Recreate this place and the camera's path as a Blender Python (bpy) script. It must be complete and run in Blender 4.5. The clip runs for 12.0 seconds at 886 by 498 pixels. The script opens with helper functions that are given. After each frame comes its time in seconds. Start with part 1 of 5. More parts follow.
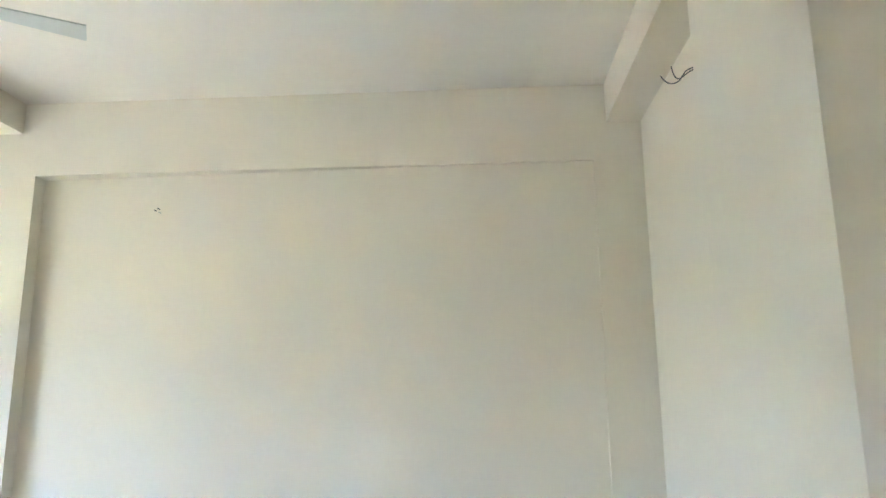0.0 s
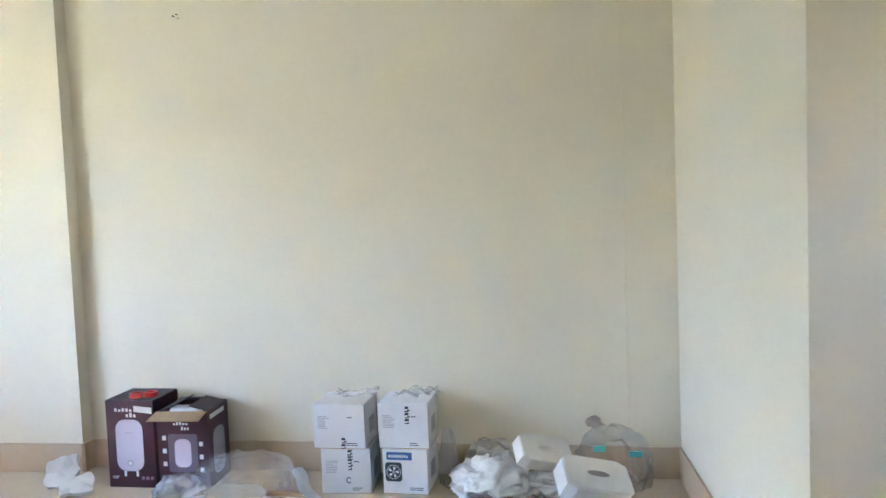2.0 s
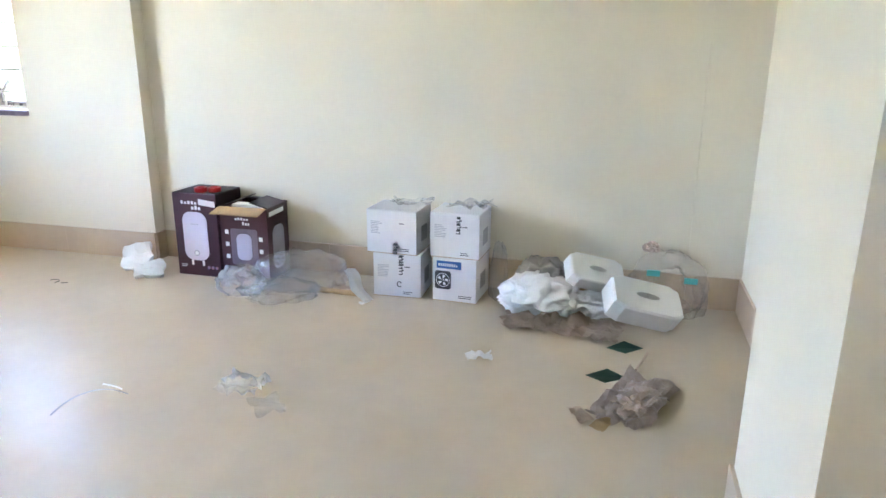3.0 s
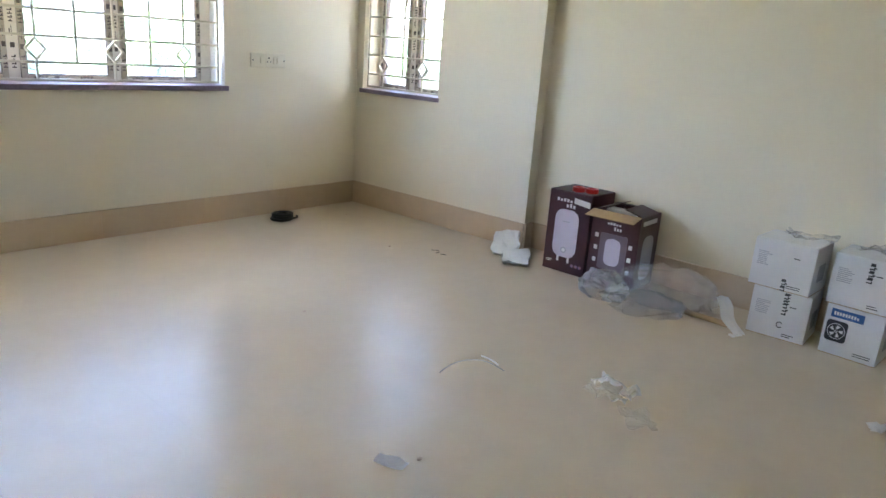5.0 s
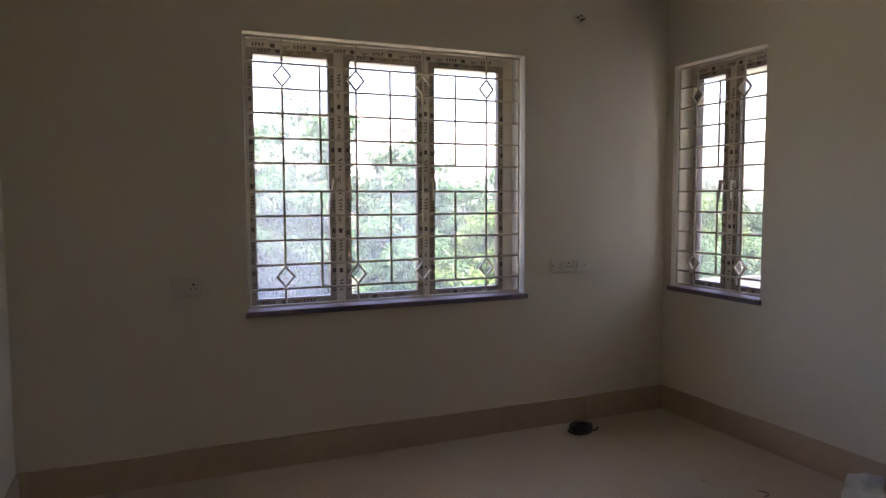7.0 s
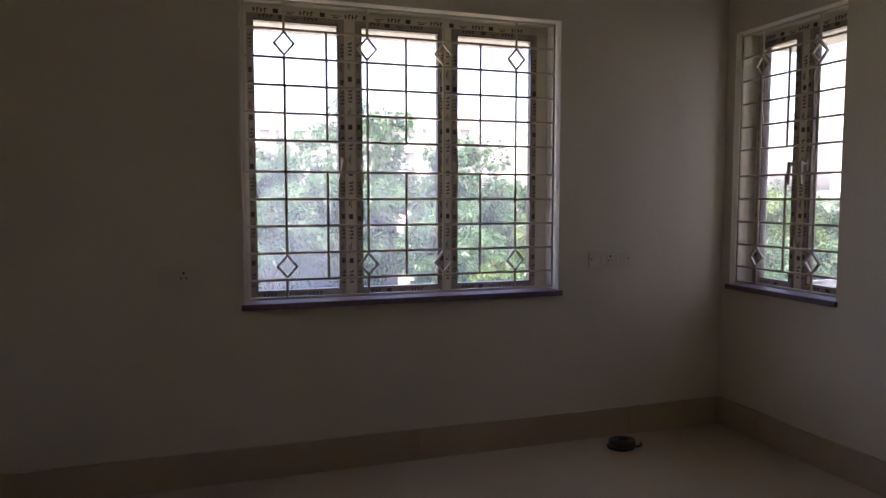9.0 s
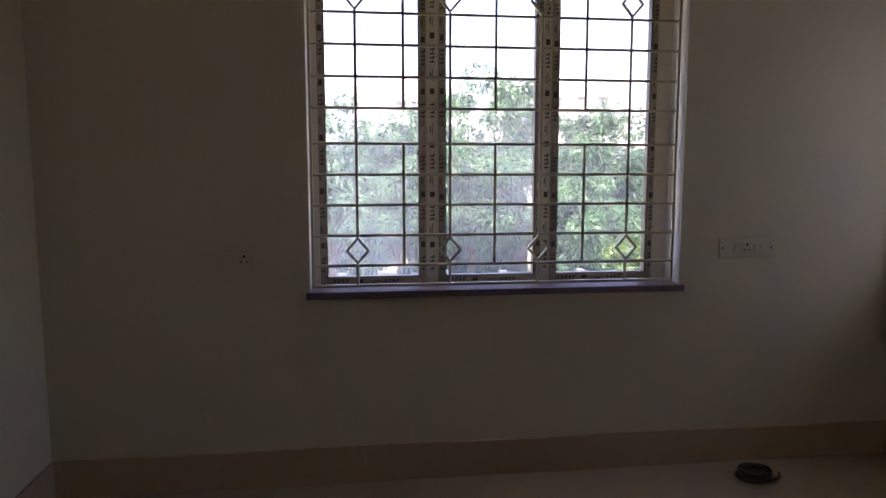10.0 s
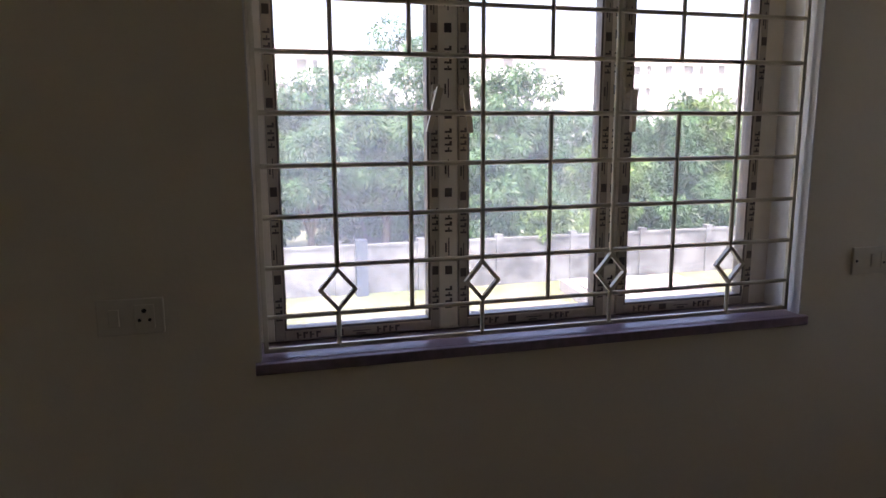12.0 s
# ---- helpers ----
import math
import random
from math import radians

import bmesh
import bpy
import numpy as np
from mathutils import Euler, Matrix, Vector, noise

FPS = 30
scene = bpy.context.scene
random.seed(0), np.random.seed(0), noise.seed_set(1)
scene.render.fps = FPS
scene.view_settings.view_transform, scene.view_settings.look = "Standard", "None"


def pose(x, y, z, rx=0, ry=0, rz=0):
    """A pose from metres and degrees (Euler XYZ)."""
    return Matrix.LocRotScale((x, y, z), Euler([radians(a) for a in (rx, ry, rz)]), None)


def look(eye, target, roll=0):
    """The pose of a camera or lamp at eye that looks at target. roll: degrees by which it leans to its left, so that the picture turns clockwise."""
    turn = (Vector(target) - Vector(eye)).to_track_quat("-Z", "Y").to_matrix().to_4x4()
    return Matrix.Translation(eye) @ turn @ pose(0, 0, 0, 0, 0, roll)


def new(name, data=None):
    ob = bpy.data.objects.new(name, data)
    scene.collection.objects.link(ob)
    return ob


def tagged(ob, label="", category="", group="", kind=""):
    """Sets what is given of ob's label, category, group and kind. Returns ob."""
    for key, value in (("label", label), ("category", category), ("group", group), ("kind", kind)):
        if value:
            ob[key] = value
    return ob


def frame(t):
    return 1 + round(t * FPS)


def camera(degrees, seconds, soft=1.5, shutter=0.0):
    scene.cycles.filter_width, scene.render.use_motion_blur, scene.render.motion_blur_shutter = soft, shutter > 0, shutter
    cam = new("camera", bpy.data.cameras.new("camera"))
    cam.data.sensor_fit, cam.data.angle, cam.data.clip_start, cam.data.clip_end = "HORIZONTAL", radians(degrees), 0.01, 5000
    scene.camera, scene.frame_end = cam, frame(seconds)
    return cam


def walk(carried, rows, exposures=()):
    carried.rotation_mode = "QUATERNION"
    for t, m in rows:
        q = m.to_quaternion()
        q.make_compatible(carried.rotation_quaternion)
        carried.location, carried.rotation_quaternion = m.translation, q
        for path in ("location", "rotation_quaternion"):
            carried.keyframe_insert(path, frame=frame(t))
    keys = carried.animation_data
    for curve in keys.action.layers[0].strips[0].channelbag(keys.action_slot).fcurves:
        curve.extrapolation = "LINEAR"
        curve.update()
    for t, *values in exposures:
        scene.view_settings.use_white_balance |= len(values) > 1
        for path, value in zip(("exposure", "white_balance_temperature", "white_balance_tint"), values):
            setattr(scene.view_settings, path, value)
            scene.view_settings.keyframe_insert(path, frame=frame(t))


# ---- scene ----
cam = camera(65.3, 12.0, soft=1.5)
EXPOSURES = [(0.0, 6.99, 5600, 19), (1.0, 7.01, 5650, 18), (1.5, 6.90, 5650, 18), (2.5, 7.05, 5900, 19), (4.3, 7.25, 5950, 19), (4.5, 6.9, 6000, 18), (5.0, 6.2, 6200, 17), (5.5, 5.55, 6450, 18), (6.0, 4.8, 6500, 22),
             (6.5, 4.0, 6550, 30), (7.0, 3.92, 6600, 32), (9.0, 3.34, 6550, 35), (9.5, 3.36, 6550, 34), (10.5, 3.28, 6500, 33), (11.0, 2.92, 6500, 32), (11.5, 3.14, 6500, 31), (12.0, 3.15, 6600, 31)]
PATH = [
    (0, (-3.285, -3.805, 1.465), (-1.328, -3.691, 1.858), -0.6),
    (0.4, (-3.307, -3.767, 1.451), (-1.329, -3.702, 1.742), -0.8),
    (0.5, (-3.312, -3.771, 1.450), (-1.331, -3.702, 1.701), -1.0),
    (0.8, (-3.334, -3.793, 1.446), (-1.341, -3.76, 1.618), -1.6),
    (1.0, (-3.309, -3.836, 1.448), (-1.315, -3.770, 1.563), -1.2),
    (1.2, (-3.283, -3.878, 1.451), (-1.287, -3.756, 1.471), -1.2),
    (1.5, (-3.242, -3.925, 1.462), (-1.251, -3.754, 1.418), -1.6),
    (2, (-3.354, -3.922, 1.319), (-1.374, -3.668, 1.210), -2.2),
    (2.4, (-3.364, -3.963, 1.12), (-1.399, -3.657, 0.901), -0.8),
    (2.5, (-3.323, -3.994, 1.127), (-1.373, -3.65, 0.846), -1.0),
    (2.7, (-3.222, -4.022, 1.165), (-1.309, -3.631, 0.731), 0.0),
    (4.3, (-3.533, -3.823, 1.034), (-1.823, -3.059, 0.333), 1.9),
    (4.5, (-3.476, -3.756, 1.042), (-1.823, -2.832, 0.396), 2.5),
    (4.9, (-3.359, -3.741, 1.099), (-1.855, -2.549, 0.534), 3.7),
    (5, (-3.351, -3.718, 1.11), (-1.88, -2.481, 0.557), 4.2),
    (5.5, (-3.338, -3.643, 1.231), (-1.966, -2.245, 0.83), 2.4),
    (6, (-3.266, -3.548, 1.295), (-2.184, -1.888, 1.022), 2.5),
    (6.5, (-3.149, -3.541, 1.32), (-2.321, -1.737, 1.073), 2.5),
    (7, (-3.079, -3.52, 1.375), (-2.287, -1.689, 1.229), -0.2),
    (7.2, (-3.066, -3.514, 1.371), (-2.284, -1.675, 1.288), -0.3),
    (8.8, (-2.822, -3.256, 1.317), (-2.137, -1.381, 1.19), 0.6),
    (9, (-2.743, -3.216, 1.29), (-2.113, -1.324, 1.145), 0.0),
    (9.5, (-2.581, -2.979, 1.296), (-2.028, -1.065, 1.121), 1.5),
    (10, (-2.432, -2.812, 1.31), (-2.178, -0.835, 1.080), -0.0),
    (10.5, (-2.555, -2.557, 1.317), (-2.199, -0.601, 1.107), 1.9),
    (11, (-2.611, -2.304, 1.376), (-2.214, -0.365, 1.087), 0.8),
    (11.5, (-2.607, -1.972, 1.375), (-2.189, -0.047, 1.032), 1.1),
    (12, (-2.609, -1.678, 1.372), (-2.093, 0.224, 1.032), -0.3),
]
walk(cam, [(t, look(eye, target, roll)) for t, eye, target, roll in PATH],
     exposures=EXPOSURES)

# ---------------------------------------------------------------- light
world = bpy.data.worlds.new("sky")
scene.world = world
world.use_nodes = True
_bg = world.node_tree.nodes["Background"]
_sky = world.node_tree.nodes.new("ShaderNodeTexSky")
_sky.sky_type = "NISHITA"
_sky.sun_disc = False
_sky.sun_elevation = radians(66)
_sky.sun_rotation = radians(200)
_sky.air_density = 1.0
_sky.dust_density = 4.5
_sky.ozone_density = 1.0
_bg.inputs["Strength"].default_value = 0.15
world.node_tree.links.new(_sky.outputs["Color"], _bg.inputs["Color"])

_sun = bpy.data.lights.new("sun", "SUN")
_sun.energy, _sun.angle, _sun.color = 1.05, radians(12), (1.0, 0.96, 0.90)
sun = new("sun", _sun)
# a veiled sun stands high in the south, behind the building
sun.matrix_world = look((-4.17, -11.47, 27.41), (0, 0, 0))

# ---------------------------------------------------------------- mesh helpers


def box(bm, x0, x1, y0, y1, z0, z1, bevel=0.0):
    r = bmesh.ops.create_cube(bm, size=1.0)
    vs = r["verts"]
    for v in vs:
        v.co = Vector(((x0 + x1) / 2 + v.co.x * (x1 - x0), (y0 + y1) / 2 + v.co.y * (y1 - y0), (z0 + z1) / 2 + v.co.z * (z1 - z0)))
    if bevel:
        es = list({e for v in vs for e in v.link_edges})
        bmesh.ops.bevel(bm, geom=es, offset=bevel, segments=2, affect="EDGES", profile=0.5)
    return vs


def tube(bm, a, b, r, n=10, r2=None):
    a, b = Vector(a), Vector(b)
    d = b - a
    m = Matrix.Translation((a + b) / 2) @ d.to_track_quat("Z", "Y").to_matrix().to_4x4()
    return bmesh.ops.create_cone(bm, cap_ends=True, segments=n, radius1=r, radius2=r if r2 is None else r2, depth=d.length, matrix=m)["verts"]


def mesh_of(name, bm, mat, smooth=False):
    me = bpy.data.meshes.new(name)
    bm.normal_update()
    bm.to_mesh(me)
    bm.free()
    me.materials.append(mat)
    if smooth:
        for p in me.polygons:
            p.use_smooth = True
    return me


def part(name, bm, material, parent, label="", smooth=False):
    ob = new(name, mesh_of(name, bm, material, smooth))
    ob.parent = parent
    if label:
        ob["label"] = label
    if "lettering" in name or "print" in name and "printed" not in name:
        ob["kind"] = "stuff"
    return ob


def piece(name, me, parent, m=None):
    ob = new(name, me)
    ob.parent = parent
    if m is not None:
        ob.matrix_basis = m
    return ob


def thing(name, label, category, m=None, group="", kind=""):
    ob = new(name)
    ob.empty_display_size = 0.1
    if m is not None:
        ob.matrix_basis = m
    return tagged(ob, label, category, group, kind)


def solid(name, bm, mat, label, category="", kind="", smooth=False):
    return tagged(new(name, mesh_of(name, bm, mat, smooth)), label, category, "", kind)


def raw(name, verts, faces, mat, smooth=False):
    me = bpy.data.meshes.new(name)
    me.from_pydata(verts, [], faces)
    me.materials.append(mat)
    if smooth:
        for p in me.polygons:
            p.use_smooth = True
    return me


def wire_curve(name, pts, r, mat, parent=None, label="", category="", cyclic=False):
    cu = bpy.data.curves.new(name, "CURVE")
    cu.dimensions, cu.bevel_depth, cu.bevel_resolution, cu.resolution_u = "3D", r, 2, 6
    sp = cu.splines.new("NURBS")
    sp.points.add(len(pts) - 1)
    for p, q in zip(sp.points, pts):
        p.co = (*q, 1)
    sp.use_endpoint_u, sp.order_u, sp.use_cyclic_u = True, 4, cyclic
    cu.materials.append(mat)
    ob = new(name, cu)
    ob.parent = parent
    return tagged(ob, label, category)


# ---------------------------------------------------------------- materials


def base_mat(name, color, rough=0.6, metal=0.0, spec=0.5):
    m = bpy.data.materials.new(name)
    m.use_nodes = True
    b = m.node_tree.nodes["Principled BSDF"]
    b.inputs["Base Color"].default_value = (*color, 1)
    b.inputs["Roughness"].default_value = rough
    b.inputs["Metallic"].default_value = metal
    b.inputs["Specular IOR Level"].default_value = spec
    return m, m.node_tree, b


def varied(name, c1, c2, scale=3.0, fine=60.0, rough=0.6, metal=0.0, bump=0.1, bump_scale=None, spec=0.5, stretch=(1, 1, 1), rough_var=0.1, island=0.0, distance=0.01, spread=0.2):
    """Two scales of noise between two colours, fine relief, uneven gloss."""
    m, nt, b = base_mat(name, c1, rough, metal, spec)
    N, L = nt.nodes, nt.links
    tc = N.new("ShaderNodeTexCoord")
    geo = N.new("ShaderNodeNewGeometry")
    mp = N.new("ShaderNodeMapping")
    mp.inputs["Scale"].default_value = stretch
    L.new(geo.outputs["Position"], mp.inputs["Vector"])
    n1 = N.new("ShaderNodeTexNoise")
    n1.inputs["Scale"].default_value, n1.inputs["Detail"].default_value = scale, 5
    n2 = N.new("ShaderNodeTexNoise")
    n2.inputs["Scale"].default_value, n2.inputs["Detail"].default_value = fine, 3
    L.new(mp.outputs["Vector"], n1.inputs["Vector"])
    L.new(mp.outputs["Vector"], n2.inputs["Vector"])
    mx = N.new("ShaderNodeMath")
    mx.operation = "MULTIPLY_ADD"
    mx.inputs[1].default_value = 0.3
    L.new(n2.outputs["Fac"], mx.inputs[0])
    ml = N.new("ShaderNodeMath")
    ml.operation = "MULTIPLY"
    ml.inputs[1].default_value = 0.7
    L.new(n1.outputs["Fac"], ml.inputs[0])
    L.new(ml.outputs[0], mx.inputs[2])
    fac = mx.outputs[0]
    if island:
        oi = N.new("ShaderNodeObjectInfo")
        ad = N.new("ShaderNodeMath")
        ad.operation = "MULTIPLY_ADD"
        ad.inputs[1].default_value = island
        L.new(oi.outputs["Random"], ad.inputs[0])
        L.new(fac, ad.inputs[2])
        fac = ad.outputs[0]
    cr = N.new("ShaderNodeValToRGB")
    cr.color_ramp.elements[0].position, cr.color_ramp.elements[0].color = 0.5 - spread, (*c1, 1)
    cr.color_ramp.elements[1].position, cr.color_ramp.elements[1].color = 0.5 + spread, (*c2, 1)
    L.new(fac, cr.inputs["Fac"])
    L.new(cr.outputs["Color"], b.inputs["Base Color"])
    mr = N.new("ShaderNodeMapRange")
    mr.inputs["To Min"].default_value, mr.inputs["To Max"].default_value = max(0, rough - rough_var), min(1, rough + rough_var)
    L.new(n1.outputs["Fac"], mr.inputs["Value"])
    L.new(mr.outputs["Result"], b.inputs["Roughness"])
    if bump:
        bp = N.new("ShaderNodeBump")
        bp.inputs["Strength"].default_value, bp.inputs["Distance"].default_value = bump, distance
        n3 = N.new("ShaderNodeTexNoise")
        n3.inputs["Scale"].default_value, n3.inputs["Detail"].default_value = bump_scale or fine, 4
        L.new(mp.outputs["Vector"], n3.inputs["Vector"])
        L.new(n3.outputs["Fac"], bp.inputs["Height"])
        L.new(bp.outputs["Normal"], b.inputs["Normal"])
    return m


M_WALL = varied("cream_wall_paint", (0.775, 0.708, 0.565), (0.745, 0.678, 0.535), 1.2, 35, 0.62, bump=0.25, bump_scale=90, distance=0.002)
M_CEIL = varied("ceiling_paint", (0.81, 0.765, 0.65), (0.77, 0.725, 0.61), 0.9, 30, 0.75, bump=0.2, bump_scale=70, distance=0.002)
M_OUTWALL = varied("outer_plaster", (0.62, 0.58, 0.50), (0.52, 0.49, 0.43), 1.0, 40, 0.85, bump=0.3)
M_TILE = varied("beige_vitrified_tile", (0.53, 0.43, 0.305), (0.60, 0.50, 0.37), 1.9, 11, 0.34, bump=0.05, bump_scale=5, rough_var=0.06, island=0.03, spec=0.32, distance=0.003)
M_GROUT = varied("floor_grout", (0.48, 0.40, 0.30), (0.42, 0.35, 0.26), 8, 80, 0.8)
M_SKIRT = varied("tan_skirting_tile", (0.50, 0.37, 0.245), (0.57, 0.435, 0.295), 3.0, 18, 0.37, bump=0.03, rough_var=0.05, island=0.08)
M_GRILL = varied("cream_enamel_on_steel", (0.62, 0.56, 0.43), (0.54, 0.48, 0.36), 12, 150, 0.42, bump=0.15, distance=0.002)
M_SILL = varied("dark_purple_granite", (0.16, 0.115, 0.145), (0.28, 0.205, 0.25), 40, 220, 0.30, rough_var=0.05, bump=0.02)
M_FRAME = varied("white_upvc", (0.76, 0.74, 0.70), (0.70, 0.68, 0.64), 6, 60, 0.35, bump=0.03)
M_FILM = varied("tan_protective_film", (0.42, 0.355, 0.275), (0.31, 0.26, 0.20), 9, 50, 0.36, rough_var=0.05, bump=0.1)
M_FILMPALE = varied("pale_film_on_white_upvc", (0.74, 0.67, 0.56), (0.65, 0.585, 0.48), 9, 50, 0.36, rough_var=0.05, bump=0.1)
M_REVEAL = varied("daylit_reveal_white", (0.80, 0.78, 0.76), (0.73, 0.71, 0.69), 4, 45, 0.55, bump=0.3, distance=0.002)
M_HANDLE = varied("beige_handle_plastic", (0.48, 0.40, 0.30), (0.42, 0.35, 0.26), 10, 60, 0.4, bump=0.02)
M_PRINT = varied("dark_brown_print", (0.05, 0.035, 0.03), (0.08, 0.055, 0.045), 20, 90, 0.5, bump=0)
M_GASKET = varied("dark_sash_edge", (0.10, 0.075, 0.06), (0.15, 0.11, 0.085), 15, 80, 0.5, bump=0.05)
M_PLASTIC_W = varied("white_switch_plastic", (0.80, 0.78, 0.72), (0.76, 0.74, 0.68), 10, 90, 0.35, bump=0.02)
M_PLATE = varied("cream_switch_plate", (0.74, 0.68, 0.555), (0.70, 0.645, 0.525), 10, 90, 0.6, bump=0.02)
M_BLACK = varied("black_plastic", (0.02, 0.018, 0.017), (0.035, 0.03, 0.028), 20, 120, 0.45, bump=0.05)


def glass_mat(name, least, most):
    """Clear glass under a film of dust, from least to most of its surface."""
    m = bpy.data.materials.new(name)
    m.use_nodes = True
    nt = m.node_tree
    N, L = nt.nodes, nt.links
    for n in list(N):
        N.remove(n)
    out = N.new("ShaderNodeOutputMaterial")
    tr = N.new("ShaderNodeBsdfTransparent")
    tr.inputs["Color"].default_value = (0.93, 0.95, 0.95, 1)
    gl = N.new("ShaderNodeBsdfGlossy")
    gl.inputs["Roughness"].default_value = 0.02
    tl = N.new("ShaderNodeBsdfTranslucent")
    tl.inputs["Color"].default_value = (0.72, 0.76, 0.80, 1)
    lw = N.new("ShaderNodeLayerWeight")
    lw.inputs["Blend"].default_value = 0.25
    fr = N.new("ShaderNodeMapRange")
    fr.inputs["To Min"].default_value, fr.inputs["To Max"].default_value = 0.025, 0.35
    L.new(lw.outputs["Facing"], fr.inputs["Value"])
    geo = N.new("ShaderNodeNewGeometry")
    no = N.new("ShaderNodeTexNoise")
    no.inputs["Scale"].default_value, no.inputs["Detail"].default_value = 2.2, 6
    L.new(geo.outputs["Position"], no.inputs["Vector"])
    mr = N.new("ShaderNodeMapRange")
    mr.inputs["From Min"].default_value, mr.inputs["From Max"].default_value = 0.3, 0.7
    mr.inputs["To Min"].default_value, mr.inputs["To Max"].default_value = least, most
    L.new(no.outputs["Fac"], mr.inputs["Value"])
    m1, m2 = N.new("ShaderNodeMixShader"), N.new("ShaderNodeMixShader")
    L.new(mr.outputs["Result"], m1.inputs["Fac"])
    L.new(tr.outputs[0], m1.inputs[1])
    L.new(tl.outputs[0], m1.inputs[2])
    L.new(fr.outputs[0], m2.inputs["Fac"])
    L.new(m1.outputs[0], m2.inputs[1])
    L.new(gl.outputs[0], m2.inputs[2])
    L.new(m2.outputs[0], out.inputs["Surface"])
    return m


M_GLASS = glass_mat("lightly_dusty_glass", 0.025, 0.09)
M_GLASS_DUSTY = glass_mat("dusty_glass", 0.03, 0.12)
M_GLASS_THICK = glass_mat("thickly_dusty_glass", 0.045, 0.15)

# ---------------------------------------------------------------- plan (metres)
XW, YS = -3.64, -4.60          # west wall, south wall of the room
ZC = 2.95                      # ceiling
REC, REC_S = 0.086, 0.010       # depth of the shallow recess in the east wall, at its two ends
REC_Y0, REC_Y1, REC_Z = -1.515, -4.36, 2.555
COL_X0, COL_X1, COL_Y = -2.20, -1.60, -4.355
CORR_Y = -5.7                  # far end of the entrance passage
T = 0.23
NW = (-2.617, -1.033, 0.815, 2.19)     # north window: x0, x1, z0, z1
EW = (-0.765, -0.066, 0.815, 2.19)     # east window: y0, y1, z0, z1


def structure(name, boxes, mat, label):
    bm = bmesh.new()
    for b in boxes:
        box(bm, *b)
    return solid(name, bm, mat, label, "wall" if "wall" in name else name.split("_")[0], "structure")


structure("wall_north", [
    (XW - T, NW[0], 0, T, 0, ZC), (NW[1], T, 0, T, 0, ZC),
    (NW[0], NW[1], 0, T, 0, NW[2] - 0.03), (NW[0], NW[1], 0, T, NW[3], ZC)], M_WALL, "cream painted wall around the wide grilled window")
structure("wall_east", [
    (0, T, EW[1], -0.0005, 0, ZC), (0, T, REC_Y0, EW[0], 0, ZC),
    (0, T, EW[0], EW[1], 0, EW[2] - 0.03), (0, T, EW[0], EW[1], EW[3], ZC),
    (0, T + REC, REC_Y1, REC_Y0, REC_Z, ZC),
    (0, T + REC, YS - 0.1, REC_Y1, 0, ZC)], M_WALL, "cream painted wall with a shallow recess and a narrow window")
bm = bmesh.new()
for v in box(bm, REC, T + REC, REC_Y1, REC_Y0, 0, REC_Z):
    if v.co.x < T and v.co.y < REC_Y1 + 0.01:
        v.co.x = REC_S
solid("wall_recess", bm, M_WALL, "cream painted back of the shallow recess", "wall", "structure")
structure("wall_south", [(COL_X1 - 0.002, -0.001, YS - 0.12, YS, 0, ZC)], M_WALL, "cream painted wall below a ceiling beam")
# an unseen opening is added here to let daylight into the passage
structure("wall_west", [(XW - T, XW, -4.8, -0.0005, 0, ZC), (XW - T, XW, CORR_Y, -5.05, 0, ZC),
                        (XW - T, XW, -5.05, -4.8, 0, 1.45), (XW - T, XW, -5.05, -4.8, 1.69, ZC)], M_WALL, "plain cream painted wall")
structure("wall_passage", [(COL_X0, COL_X1, CORR_Y, COL_Y, 0, ZC)], M_WALL, "cream painted wall end beside the entrance passage")
structure("wall_passage_end", [(XW, COL_X0, CORR_Y - 0.12, CORR_Y, 0, ZC)], M_WALL, "plain cream wall closing the passage")
structure("ceiling", [(XW - T, T + REC, CORR_Y - 0.12, T, ZC, ZC + 0.14)], M_CEIL, "off-white painted ceiling slab")
structure("beam_south", [(COL_X1, -0.0015, YS + 0.0005, -4.43, 2.748, ZC - 0.0005)], M_WALL, "cream painted ceiling beam along the wall")
structure("beam_north", [(XW + 0.0005, -0.0015, -1.425, -1.195, 2.785, ZC - 0.0005)], M_WALL, "cream painted beam crossing the ceiling")
structure("floor_slab", [(XW - T, T + REC, CORR_Y - 0.12, T, -0.16, -0.001)], M_GROUT, "bed of the tiled floor")
structure("building_wall_below", [(XW - T, T + REC, CORR_Y - 0.12, T, -4.25, -0.161)], M_OUTWALL, "plain plastered storey under the room")
# unseen block added to keep south-east sky light out of the narrow window
structure("building_wall_beside", [(T + REC, 4.6, CORR_Y - 0.12, -1.45, -4.25, ZC + 0.14)], M_OUTWALL, "plain plastered block, unseen, added to shut off south-east sky light")
# thin linings on the sides of the wide window opening, whitened to stand for daylight
LINING = 0.004
structure("window_reveal", [(NW[0], NW[0] + LINING, 0.001, T, NW[2], NW[3]), (NW[1] - LINING, NW[1], 0.001, T, NW[2], NW[3])], M_REVEAL,
          "lining on the sides of the wide window opening, whitened for daylight")
for nm, b in (("sunshade_north", (NW[0] - 0.15, NW[1] + 0.15, T, T + 0.60, 2.215, 2.29)), ("sunshade_east", (T, T + 0.60, EW[0] - 0.12, T + 0.1, 2.215, 2.29))):
    bm = bmesh.new()
    box(bm, *b, bevel=0.008)
    solid(nm, bm, M_OUTWALL, "concrete sunshade slab over the window", "sunshade", "structure")

# ---------------------------------------------------------------- windows
# local frame: u along the wall, v = depth towards outside, z up


